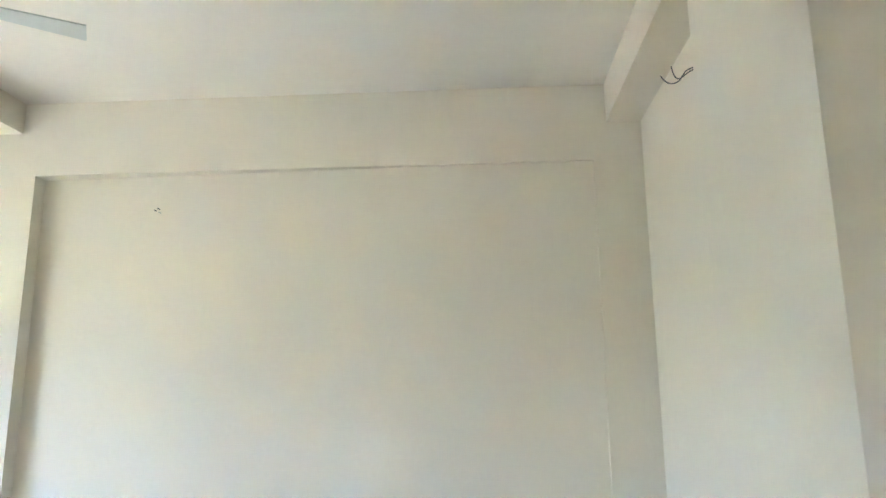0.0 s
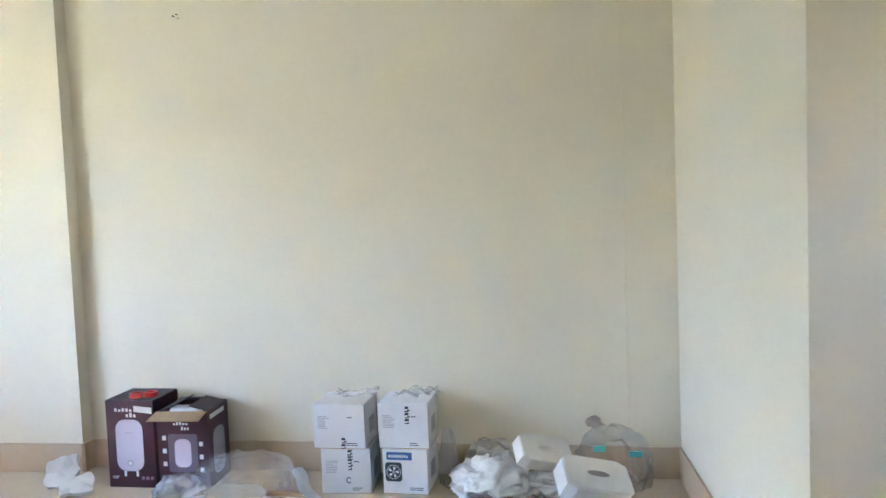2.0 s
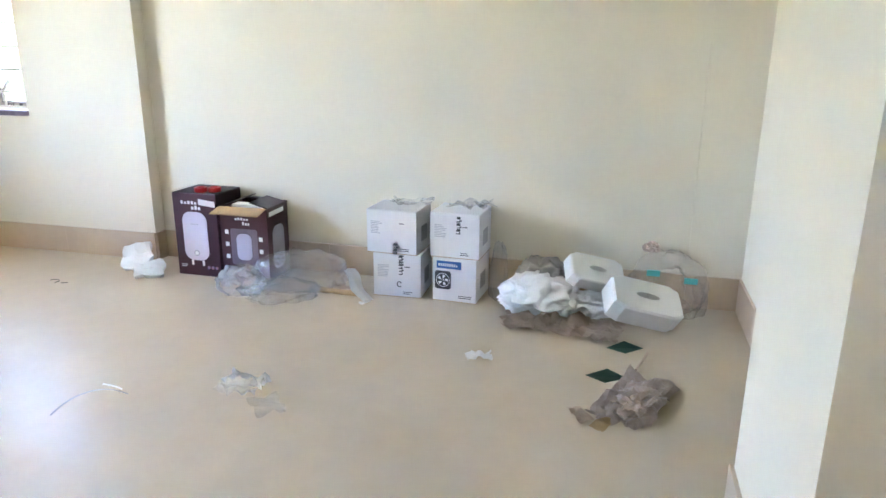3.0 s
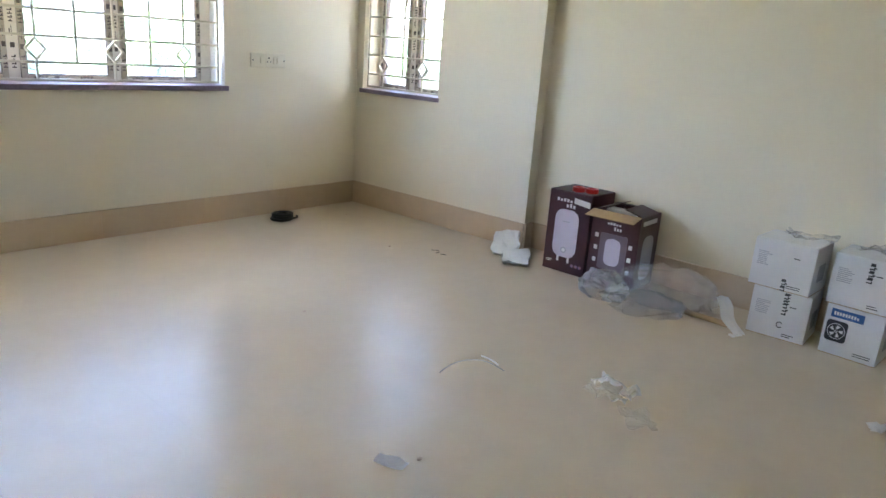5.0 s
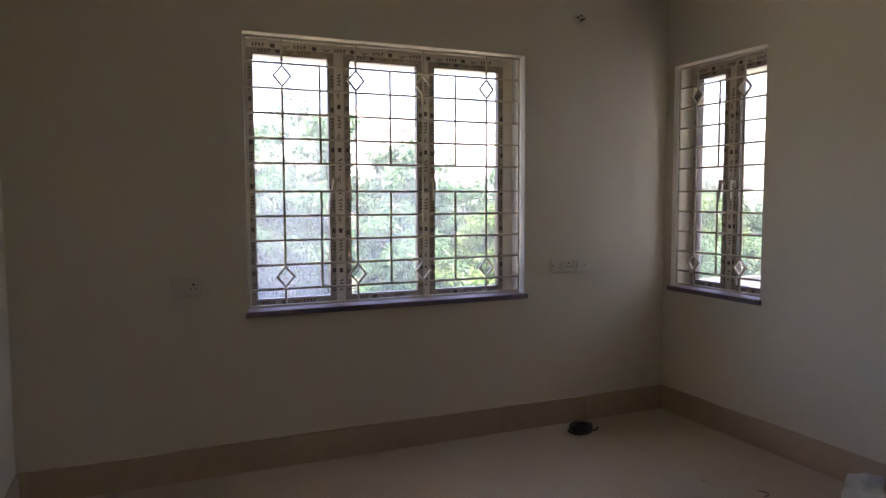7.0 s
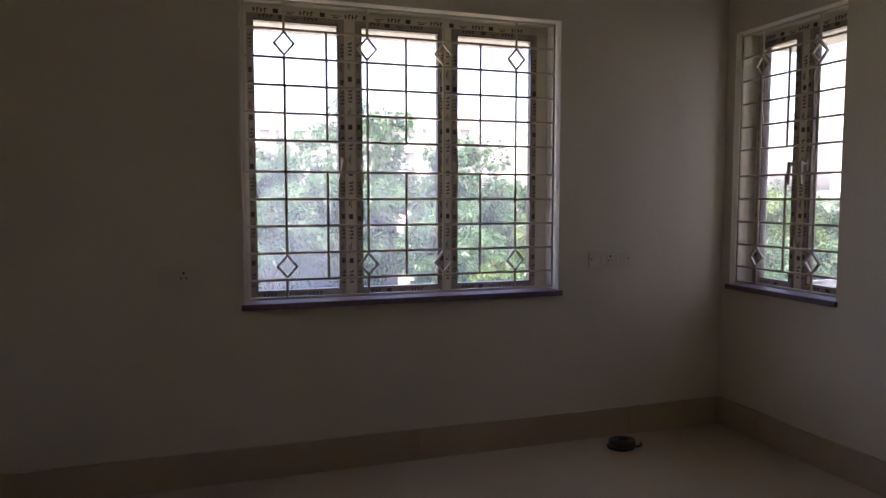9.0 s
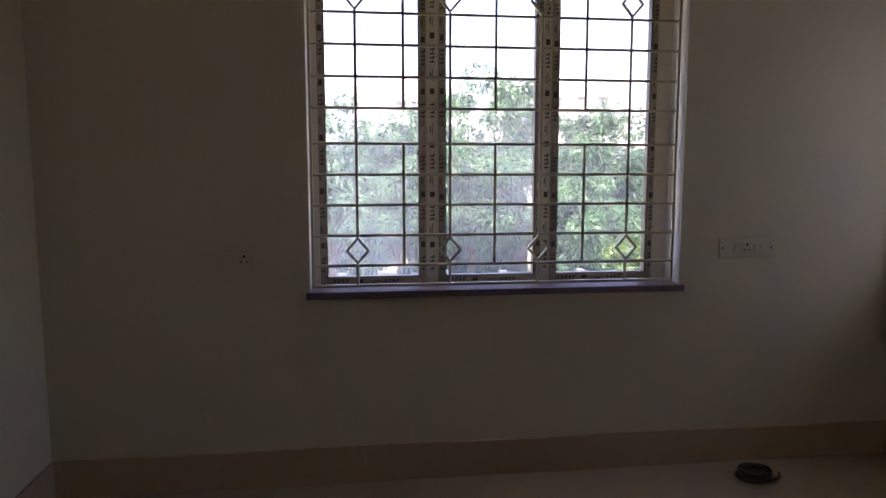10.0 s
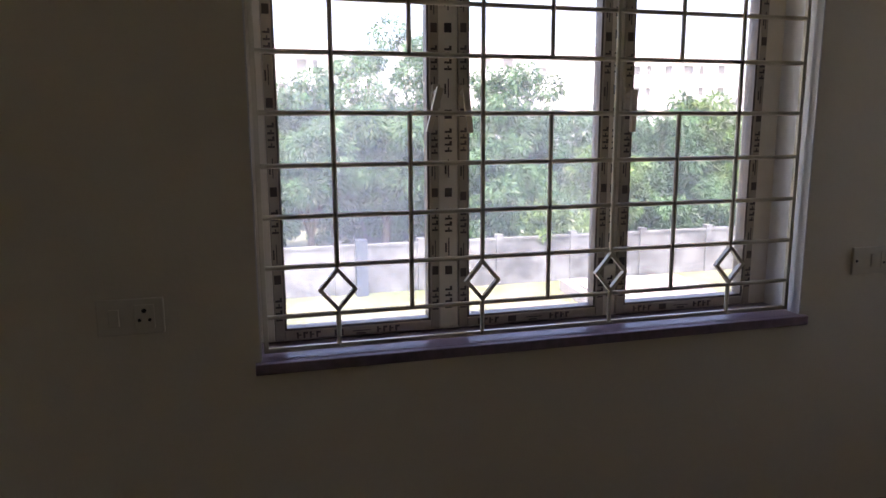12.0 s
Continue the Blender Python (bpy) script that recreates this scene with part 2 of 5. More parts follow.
def wframe(origin, udir, vdir):
    o, u, v = Vector(origin), Vector(udir), Vector(vdir)
    return Matrix(((u.x, v.x, 0, o.x), (u.y, v.y, 0, o.y), (0, 0, 1, o.z), (0, 0, 0, 1)))


def bar_print(bm, rng, u0, u1, z0, z1, v, vertical):
    """Rows of short dark marks printed on the film of one frame member."""
    c, w = ((u0 + u1) / 2, min(u1 - u0, 0.03)) if vertical else ((z0 + z1) / 2, min(z1 - z0, 0.03))
    s, e = (z0 + 0.03, z1 - 0.03) if vertical else (u0 + 0.03, u1 - 0.03)
    k = 0

    def mark(a, b, lo, hi):
        if vertical:
            box(bm, c + lo, c + hi, v - 0.0016, v, a, b)
        else:
            box(bm, a, b, v - 0.0016, v, c + lo, c + hi)

    while s < e - 0.06:
        kind, h = k % 3, w * 0.33
        if kind == 0:      # word-sized group of four heavy characters
            for i in range(4):
                a = s + i * 0.017
                mark(a, a + 0.0055, -h, h)
                mark(a + 0.0055, a + 0.012, h * (0.35 if i % 2 else -0.1), h * (1.0 if i % 2 else 0.3))
            s += 0.088
        elif kind == 1:    # small solid square
            mark(s, s + 0.024, -h, h)
            s += 0.045
        else:              # thin rule with a short second line
            mark(s, s + 0.05, -w * 0.02, w * 0.07)
            mark(s + 0.01, s + 0.036, -h, -h * 0.55)
            s += 0.066
        s += rng.uniform(0.0, 0.012)
        k += 1


def make_window(name, m, width, z0, z1, panes, mull, handles, glass, label):
    """Casement window at depth 0.15 in its opening. panes: pane spans along u; mull: mullion spans."""
    rng = random.Random(len(panes))
    root = thing(name, label, "window", m, kind="structure")
    vf, st = 0.15, 0.026           # room face of the fixed frame, width of a sash member
    p0, p1 = z0 + 0.032, z1 - 0.072
    fl, rr = panes[0][0] - st, panes[-1][1] + st
    bm = bmesh.new()
    for q in ((0.004, fl, z0 + 0.001, z1 - 0.004), (rr, width - 0.004, z0 + 0.001, z1 - 0.004), (fl, rr, z0 + 0.001, p0 - st), (fl, rr, p1 + st, z1 - 0.004)):
        box(bm, q[0], q[1], vf, vf + 0.055, q[2], q[3], bevel=0.002)
    part("window_frame", bm, M_FILMPALE, root, "fixed white frame under pale film")
    bm = bmesh.new()
    bar_print(bm, rng, fl, rr, p1 + st, z1 - 0.012, vf - 0.001, False)
    part("film_print", bm, M_PRINT, root, "dark print on the film of the frame")
    for a, b in mull:
        bm = bmesh.new()
        box(bm, a, b, vf - 0.004, vf + 0.06, p0 - st, p1 + st, bevel=0.004)
        mu = part("mullion", bm, M_FILMPALE, root, "mullion still wrapped in printed pale film")
        bm = bmesh.new()
        bar_print(bm, rng, a + 0.008, b - 0.008, p0, p1, vf - 0.005, True)
        part("film_print", bm, M_PRINT, mu)
    for (a, b), hs, gl in zip(panes, handles, glass):
        bm = bmesh.new()
        for q in ((a - st, a, p0 - st, p1 + st), (b, b + st, p0 - st, p1 + st), (a, b, p0 - st, p0), (a, b, p1, p1 + st)):
            box(bm, q[0], q[1], vf - 0.012, vf + 0.045, q[2], q[3], bevel=0.003)
        sash = part("sash", bm, M_FILM, root, "casement sash with printed tan film on it")
        bm = bmesh.new()
        bar_print(bm, rng, a - st, a, p0, p1, vf - 0.013, True)
        bar_print(bm, rng, b, b + st, p0, p1, vf - 0.013, True)
        bar_print(bm, rng, a, b, p0 - st, p0, vf - 0.013, False)
        bar_print(bm, rng, a, b, p1, p1 + st, vf - 0.013, False)
        part("film_print", bm, M_PRINT, sash)
        bm = bmesh.new()
        g = 0.006
        for q in ((a, a + g, p0, p1), (b - g, b, p0, p1), (a + g, b - g, p0, p0 + g), (a + g, b - g, p1 - g, p1)):
            box(bm, q[0], q[1], vf - 0.008, vf + 0.03, q[2], q[3])
        part("gasket", bm, M_GASKET, sash, "dark rubber glazing gasket")
        bm = bmesh.new()
        box(bm, a + 0.001, b - 0.001, vf + 0.012, vf + 0.017, p0 + 0.001, p1 - 0.001)
        pane = part("pane", bm, gl, sash, "dusty clear glass pane")
        pane.visible_shadow = False
        for side, lean in hs:
            bm = bmesh.new()
            hu, hz = (a - st / 2 - 0.004, 1.468) if side < 0 else (b + st / 2 + 0.004, 1.468)
            box(bm, hu - 0.012, hu + 0.012, vf - 0.022, vf - 0.0125, hz - 0.04, hz + 0.022, bevel=0.003)
            tube(bm, (hu, vf - 0.02, hz), (hu, vf - 0.045, hz), 0.009)
            vs = box(bm, -0.009, 0.009, -0.006, 0.006, -0.105, 0.012)
            tilt = Matrix.Translation((hu, vf - 0.05, hz)) @ Matrix.Rotation(lean, 4, "Y")
            for v in vs:
                if v.co.z < -0.05:
                    v.co.x *= 0.75
                v.co = tilt @ v.co
            part("handle", bm, M_HANDLE, sash, "beige lever handle hanging down")
    bm = bmesh.new()
    box(bm, -0.012, width + 0.012, -0.022, 0.0, z0 - 0.028, z0, bevel=0.003)
    box(bm, 0.001, width - 0.001, -0.001, T + 0.04, z0 - 0.028, z0, bevel=0.002)
    sill = part("window_sill", bm, M_SILL, root, "dark polished granite sill")
    return root


def make_grille(m, width, z0, z1, dia, half, label, right=0.014):
    """Welded bar grille of squares with a row of diamonds below and above."""
    root = thing("window_grille", label, "window grille", m)
    v, r = 0.036, 0.0062
    u0, u1, lo, hi = 0.016, width - right, z0 + 0.016, z1 - 0.014
    zs = [0.915, 1.039, 1.164, 1.288, 1.413, 1.555, 1.679, 1.804, 1.928, 2.053]
    for a, b in (((u0, lo), (u0, hi)), ((u1, lo), (u1, hi)), ((u0, lo), (u1, lo)), ((u0, hi), (u1, hi))):
        bm = bmesh.new()
        box(bm, min(a[0], b[0]) - 0.006, max(a[0], b[0]) + 0.006, v - 0.006, v + 0.006, min(a[1], b[1]) - 0.006, max(a[1], b[1]) + 0.006, bevel=0.0015)
        part("frame_bar", bm, M_GRILL, root)
    for z in zs:
        bm = bmesh.new()
        tube(bm, (u0, v, z), (u1, v, z), r, 8)
        part("cross_bar", bm, M_GRILL, root, smooth=False)
    dz = 0.056
    for u in dia:
        for a, b in ((lo, 0.977 - dz), (0.977 + dz, 1.9905 - dz), (1.9905 + dz, hi)):
            bm = bmesh.new()
            tube(bm, (u, v - 0.004, a), (u, v - 0.004, b), r, 8)
            part("upright_bar", bm, M_GRILL, root)
        for zc in (0.977, 1.9905):
            bm = bmesh.new()
            o, i_ = 0.058, 0.044
            ring = []
            for rad in (o, i_):
                for y in (v - 0.011, v + 0.003):
                    ring.append([bm.verts.new((u + rad * c, y, zc + rad * s)) for c, s in ((0, 1), (0.86, 0), (0, -1), (-0.86, 0))])
            of, ob_, inf, inb = ring
            for k in range(4):
                n = (k + 1) % 4
                bm.faces.new((of[k], of[n], inf[n], inf[k]))
                bm.faces.new((ob_[n], ob_[k], inb[k], inb[n]))
                bm.faces.new((of[n], of[k], ob_[k], ob_[n]))
                bm.faces.new((inf[k], inf[n], inb[n], inb[k]))
            bmesh.ops.recalc_face_normals(bm, faces=bm.faces)
            part("diamond", bm, M_GRILL, root)
    for u in half:
        for a, b in ((zs[0], zs[4]), (zs[5], zs[9])):
            bm = bmesh.new()
            tube(bm, (u, v - 0.004, a), (u, v - 0.004, b), r, 8)
            part("short_bar", bm, M_GRILL, root)
    return root


MN = wframe((NW[0], 0, 0), (1, 0, 0), (0, 1, 0))
ME = wframe((0, EW[1], 0), (0, -1, 0), (1, 0, 0))
WN, WE = NW[1] - NW[0], EW[1] - EW[0]
make_window("window_1", MN, WN, NW[2], NW[3], [(0.066, 0.465), (0.572, 0.971), (1.066, 1.485)], [(0.491, 0.546), (0.997, 1.040)],
            [[(1, 0.28)], [(-1, -0.12)], [(-1, 0.0)]], [M_GLASS_THICK, M_GLASS_DUSTY, M_GLASS], "white casement window with three panes and tan film on its frame")
make_window("window_2", ME, WE, EW[2], EW[3], [(0.054, 0.279), (0.386, 0.620)], [(0.305, 0.360)],
            [[(1, 0.1)], [(-1, -0.05)]], [M_GLASS, M_GLASS], "narrow white casement window with two panes and tan film")
make_grille(MN, WN, NW[2], NW[3], [0.197, 0.580, 0.958, 1.345], [0.388, 0.769, 1.152], "cream painted steel grille with diamonds across the wide window", 0.027)
make_grille(ME, WE, EW[2], EW[3], [0.162, 0.526], [0.344], "cream painted steel grille with diamonds across the narrow window")

# ---------------------------------------------------------------- outdoors
ZG = -4.2
M_GROUND = varied("grass_and_pale_dirt", (0.07, 0.10, 0.025), (0.22, 0.20, 0.13), 0.22, 3.0, 0.95, spread=0.11, bump=0.4, bump_scale=8, distance=0.05)


def leaf_mat(name, c1, c2):
    m, nt, b = base_mat(name, c1, 0.36)
    N, L = nt.nodes, nt.links
    geo = N.new("ShaderNodeNewGeometry")
    cr = N.new("ShaderNodeValToRGB")
    cr.color_ramp.elements[0].color, cr.color_ramp.elements[1].color = (*c1, 1), (*c2, 1)
    L.new(geo.outputs["Random Per Island"], cr.inputs["Fac"])
    # broad value noise: lit clumps and shaded gaps put into the leaf colour
    no = N.new("ShaderNodeTexNoise")
    no.inputs["Scale"].default_value, no.inputs["Detail"].default_value = 1.1, 3
    L.new(geo.outputs["Position"], no.inputs["Vector"])
    hs = N.new("ShaderNodeHueSaturation")
    mr = N.new("ShaderNodeMapRange")
    mr.inputs["From Min"].default_value, mr.inputs["From Max"].default_value = 0.36, 0.64
    mr.inputs["To Min"].default_value, mr.inputs["To Max"].default_value = 0.4, 1.6
    L.new(no.outputs["Fac"], mr.inputs["Value"])
    L.new(mr.outputs["Result"], hs.inputs["Value"])
    L.new(cr.outputs["Color"], hs.inputs["Color"])
    L.new(hs.outputs["Color"], b.inputs["Base Color"])
    tl = N.new("ShaderNodeBsdfTranslucent")
    L.new(hs.outputs["Color"], tl.inputs["Color"])
    mx = N.new("ShaderNodeMixShader")
    mx.inputs["Fac"].default_value = 0.3
    out = N["Material Output"]
    L.new(b.outputs[0], mx.inputs[1])
    L.new(tl.outputs[0], mx.inputs[2])
    L.new(mx.outputs[0], out.inputs["Surface"])
    return m


M_LEAF = leaf_mat("mango_leaves", (0.028, 0.078, 0.030), (0.11, 0.20, 0.078))
M_LEAF2 = leaf_mat("young_leaves", (0.05, 0.115, 0.03), (0.16, 0.235, 0.06))
# paler and greyer than the near leaves: haze of distance put into the colour
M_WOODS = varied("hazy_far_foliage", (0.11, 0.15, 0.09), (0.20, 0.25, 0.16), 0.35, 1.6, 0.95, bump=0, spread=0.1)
M_BARK = varied("brown_bark", (0.10, 0.075, 0.05), (0.17, 0.13, 0.09), 3, 25, 0.9, bump=0.6)
M_CONC = varied("stained_concrete", (0.195, 0.20, 0.192), (0.07, 0.072, 0.07), 1.1, 7, 0.9, bump=0.3, spread=0.10)
M_SLAB = varied("pale_concrete_slab", (0.36, 0.335, 0.30), (0.25, 0.23, 0.205), 1.4, 12, 0.85, bump=0.2, spread=0.12)
M_BLUE = varied("faded_blue_paint", (0.04, 0.052, 0.07), (0.06, 0.075, 0.095), 2, 20, 0.6)
M_RED = varied("red_roof_sheet", (0.45, 0.08, 0.05), (0.36, 0.07, 0.05), 1.5, 12, 0.6)
M_BLDG = varied("whitewashed_facade", (0.78, 0.755, 0.72), (0.66, 0.64, 0.61), 0.1, 1.5, 0.9, bump=0)
M_BLDG2 = varied("grey_facade", (0.60, 0.58, 0.56), (0.50, 0.48, 0.465), 0.1, 1.5, 0.9, bump=0)
# window openings lifted to grey, distance haze put into their colour
M_HAZEWIN = varied("haze_paled_windows", (0.20, 0.185, 0.17), (0.28, 0.26, 0.24), 0.5, 4, 0.6, bump=0)
M_CAR = varied("white_car_paint", (0.72, 0.72, 0.72), (0.68, 0.68, 0.68), 2, 20, 0.25, bump=0)

bm = bmesh.new()
bmesh.ops.create_grid(bm, x_segments=60, y_segments=60, size=2500)
for v in bm.verts:
    d = math.hypot(v.co.x, v.co.y)
    v.co.z = ZG + (noise.noise(v.co * 0.004) * 3.0 if d > 200 else 0.0)
solid("ground", bm, M_GROUND, "patchy grass and pale dirt ground", "ground", "structure")


M_YARD = varied("pale_sandy_yard", (0.34, 0.31, 0.26), (0.19, 0.20, 0.125), 0.5, 5.0, 0.95, bump=0.4, bump_scale=9, distance=0.03, spread=0.14)
bm = bmesh.new()
rim = []
for k in range(72):
    a = k * math.tau / 72
    e = (abs(math.cos(a)) ** 6 + abs(math.sin(a)) ** 6) ** (-1 / 6) * (1 + 0.05 * noise.noise(Vector((math.cos(a) * 3, math.sin(a) * 3, 1))))
    rim.append(bm.verts.new((4 + 15 * math.cos(a) * e, 9.0 + 8.6 * math.sin(a) * e, ZG + 0.006)))
bm.faces.new(rim)
solid("yard", bm, M_YARD, "pale sandy yard between the building and the wall", "ground", "structure")


def make_tree(x, y, h, spread, seed, leaves, mat, low=0.28, size=0.22, name="tree", label="leafy green tree with a broad uneven crown", group="trees behind the boundary wall"):
    """Tapered trunk with forking limbs, crown of drooping long leaves in tufts, with gaps."""
    rng = np.random.default_rng(seed)
    root = thing(name, label, name, pose(x, y, ZG), group=group)
    bm = bmesh.new()
    fork = h * low
    tube(bm, (0, 0, -0.1), (0.1, 0.05, fork), 0.20 * h / 9, 9, 0.14 * h / 9)
    tips = []
    for k in range(8):
        a = k * 2.4 + rng.uniform(-0.4, 0.4)
        rr = spread * rng.uniform(0.45, 0.85)
        mid = Vector((0.1 + math.cos(a) * rr * 0.45, 0.05 + math.sin(a) * rr * 0.45, fork + (h - fork) * rng.uniform(0.2, 0.45)))
        tip = Vector((math.cos(a) * rr, math.sin(a) * rr, fork + (h - fork) * rng.uniform(0.35, 0.92)))
        tube(bm, (0.1, 0.05, fork - 0.05), mid, 0.09 * h / 9, 6, 0.055 * h / 9)
        tube(bm, mid, tip, 0.055 * h / 9, 6, 0.015)
        tips += [mid, tip, (mid + tip) / 2]
    part("trunk", bm, M_BARK, root, "brown forked trunk and limbs")
    ntuft = 70
    cen = []
    for k in range(ntuft):
        if k < len(tips):
            cen.append(np.array(tips[k]) + rng.normal(0, 0.25, 3))
        else:
            a, q = rng.uniform(0, 6.283), rng.uniform(-1, 1)
            s = math.sqrt(max(0, 1 - q * q))
            f = rng.uniform(0.6, 1.02)
            cen.append(np.array((math.cos(a) * s * spread * f, math.sin(a) * s * spread * f, (h + fork) / 2 + q * (h - fork) / 2 * f)))
    cen = np.array(cen)
    per = int(leaves * 2.9) // ntuft
    c = np.repeat(cen, per, axis=0)
    n = len(c)
    d = rng.normal(0, 1, (n, 3))
    d /= np.linalg.norm(d, axis=1)[:, None]
    rad = np.repeat(rng.uniform(0.55, 1.15, ntuft) * spread * 0.27, per)
    p = c + d * (rad * rng.uniform(0.3, 1, n) ** 0.6)[:, None] * np.array((1, 1, 0.75))
    out = d + np.array((0, 0, -0.55)) + rng.normal(0, 0.35, (n, 3))
    out /= np.linalg.norm(out, axis=1)[:, None]
    side = np.cross(out, rng.normal(0, 1, (n, 3)))
    side /= np.linalg.norm(side, axis=1)[:, None]
    ln = rng.uniform(0.7, 1.25, n)[:, None] * size
    w = ln * 0.19
    bend = np.array((0, 0, -0.12)) * ln
    vv = np.stack([p, p + out * ln * 0.45 + side * w + bend * 0.3, p + out * ln + bend, p + out * ln * 0.45 - side * w + bend * 0.3], 1).reshape(-1, 3)
    faces = np.arange(4 * n).reshape(-1, 4).tolist()
    cr = new("crown", raw("crown", vv.tolist(), faces, mat))
    cr.parent = root
    tagged(cr, "crown of long drooping leaves", kind="stuff")
    return root


for k, (x, y, h, s, m, lf) in enumerate((
        (-0.6, 26.5, 8.1, 2.9, 0, 9000), (2.8, 28.0, 10.1, 3.3, 0, 12000), (8.2, 27.5, 8.3, 2.7, 0, 9500), (6.2, 23.8, 5.4, 1.9, 0, 7000),
        (11.2, 29.0, 6.7, 2.8, 0, 8000), (15.2, 27.0, 7.5, 2.8, 0, 8500), (18.8, 29.0, 7.3, 2.9, 1, 8000), (11.0, 24.0, 5.2, 1.8, 1, 6000),
        (-3.5, 28.0, 8.8, 3.0, 0, 6000), (23.5, 30.0, 6.6, 2.8, 0, 7000), (28.0, 29.0, 6.2, 2.6, 1, 6000), (33.5, 33.0, 6.6, 3.0, 0, 6000),
        (38.0, 31.0, 6.2, 2.8, 0, 6000), (45.0, 36.0, 6.8, 3.2, 0, 6000))):
    make_tree(x, y, h, s, 11 + k, lf, M_LEAF2 if m else M_LEAF, low=0.16)
for k, (x, y, h, s) in enumerate(((-2.6, 31.0, 4.2, 2.2), (0.8, 31.5, 4.4, 2.3), (4.0, 31.2, 4.0, 2.1), (8.7, 24.6, 3.4, 1.8), (13.4, 24.0, 3.2, 1.8), (16.8, 24.6, 3.4, 1.9), (20.5, 24.2, 3.2, 1.8), (24.5, 25.0, 3.4, 2.0), (29.0, 25.5, 3.2, 2.0), (34.0, 26.0, 3.4, 2.0))):
    make_tree(x, y, h, s, 51 + k, 4200, M_LEAF, low=0.05, size=0.20, name="shrub", label="dense dark green shrub behind the boundary wall", group="shrubs behind the boundary wall")

for k, (x, y, h, s) in enumerate(((7.7, 23.1, 3.3, 1.5), (9.3, 22.9, 2.6, 1.1), (18.4, 23.3, 2.6, 1.3))):
    make_tree(x, y, h, s, 81 + k, 4500, M_LEAF2, low=0.05, size=0.19, name="shrub", label="bright yellow-green bush over the boundary wall", group="bright bushes at the wall")

# far woods on the horizon
bm = bmesh.new()
rng = random.Random(4)
for k in range(300):
    a = radians(rng.uniform(-20, 75))
    d = rng.uniform(110, 190)
    r = rng.uniform(1.6, 4.2)
    m = Matrix.Translation((math.sin(a) * d, math.cos(a) * d, ZG + r * 0.6)) @ Matrix.Diagonal((r, r, r * rng.uniform(0.7, 1.1), 1))
    vs = bmesh.ops.create_icosphere(bm, subdivisions=2, radius=1.0, matrix=m)["verts"]
    for v in vs:
        v.co += Vector((noise.noise(v.co * 1.6), noise.noise(v.co * 1.6 + Vector((9, 0, 0))), noise.noise(v.co * 1.6 + Vector((0, 9, 0))))) * 1.5
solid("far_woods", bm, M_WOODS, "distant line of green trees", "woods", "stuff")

# boundary wall with piers
wall = thing("boundary_wall", "stained grey concrete boundary wall with piers", "boundary wall", pose(0, 21.6, ZG))
bm = bmesh.new()
box(bm, -25, 45, -0.06, 0.06, -0.05, 1.62, bevel=0.01)
part("wall_panel", bm, M_CONC, wall)
bm = bmesh.new()
box(bm, -25, 45, -0.10, 0.10, 1.62, 1.72, bevel=0.012)
part("coping", bm, M_CONC, wall)
pier = bmesh.new()
box(pier, -0.13, 0.13, -0.14, 0.14, -0.05, 1.85, bevel=0.012)
pier_me = mesh_of("pier", pier, M_CONC)
for k in range(24):
    piece("pier", pier_me, wall, pose(-23.2 + k * 2.9, 0, 0))
bm = bmesh.new()
box(bm, -0.2, 0.2, -0.2, 0.1, -0.05, 1.95, bevel=0.02)
tagged(new("gate_post", mesh_of("gate_post", bm, M_BLUE)), "faded blue painted post at the boundary wall", "post").matrix_basis = pose(0.75, 21.3, ZG)
bm = bmesh.new()
box(bm, -2.2, 2.2, -1.3, 1.3, -0.05, 0.38, bevel=0.02)
box(bm, -1.9, 1.9, -1.05, 1.05, 0.38, 0.46, bevel=0.02)
tagged(new("concrete_platform", mesh_of("concrete_platform", bm, M_SLAB)), "low pale concrete platform on the ground", "platform").matrix_basis = pose(9.6, 18.6, ZG, rz=-6)

shed = thing("shed", "low shed with a red sheet roof among the trees", "shed", pose(4.3, 33.5, ZG))
bm = bmesh.new()
box(bm, -2.2, 2.2, -1.4, 1.4, -0.05, 2.5)
part("wall", bm, M_CONC, shed)
bm = bmesh.new()
for s in (-1, 1):
    vs = box(bm, -2.5, 2.5, -0.02, 1.75, -0.03, 0.03)
    for v in vs:
        v.co = Matrix.Translation((0, 0, 3.2)) @ Matrix.Rotation(radians(180 if s < 0 else 0), 4, "Z") @ Matrix.Rotation(radians(-22), 4, "X") @ v.co
part("roof", bm, M_RED, shed, "faded red roof sheets")


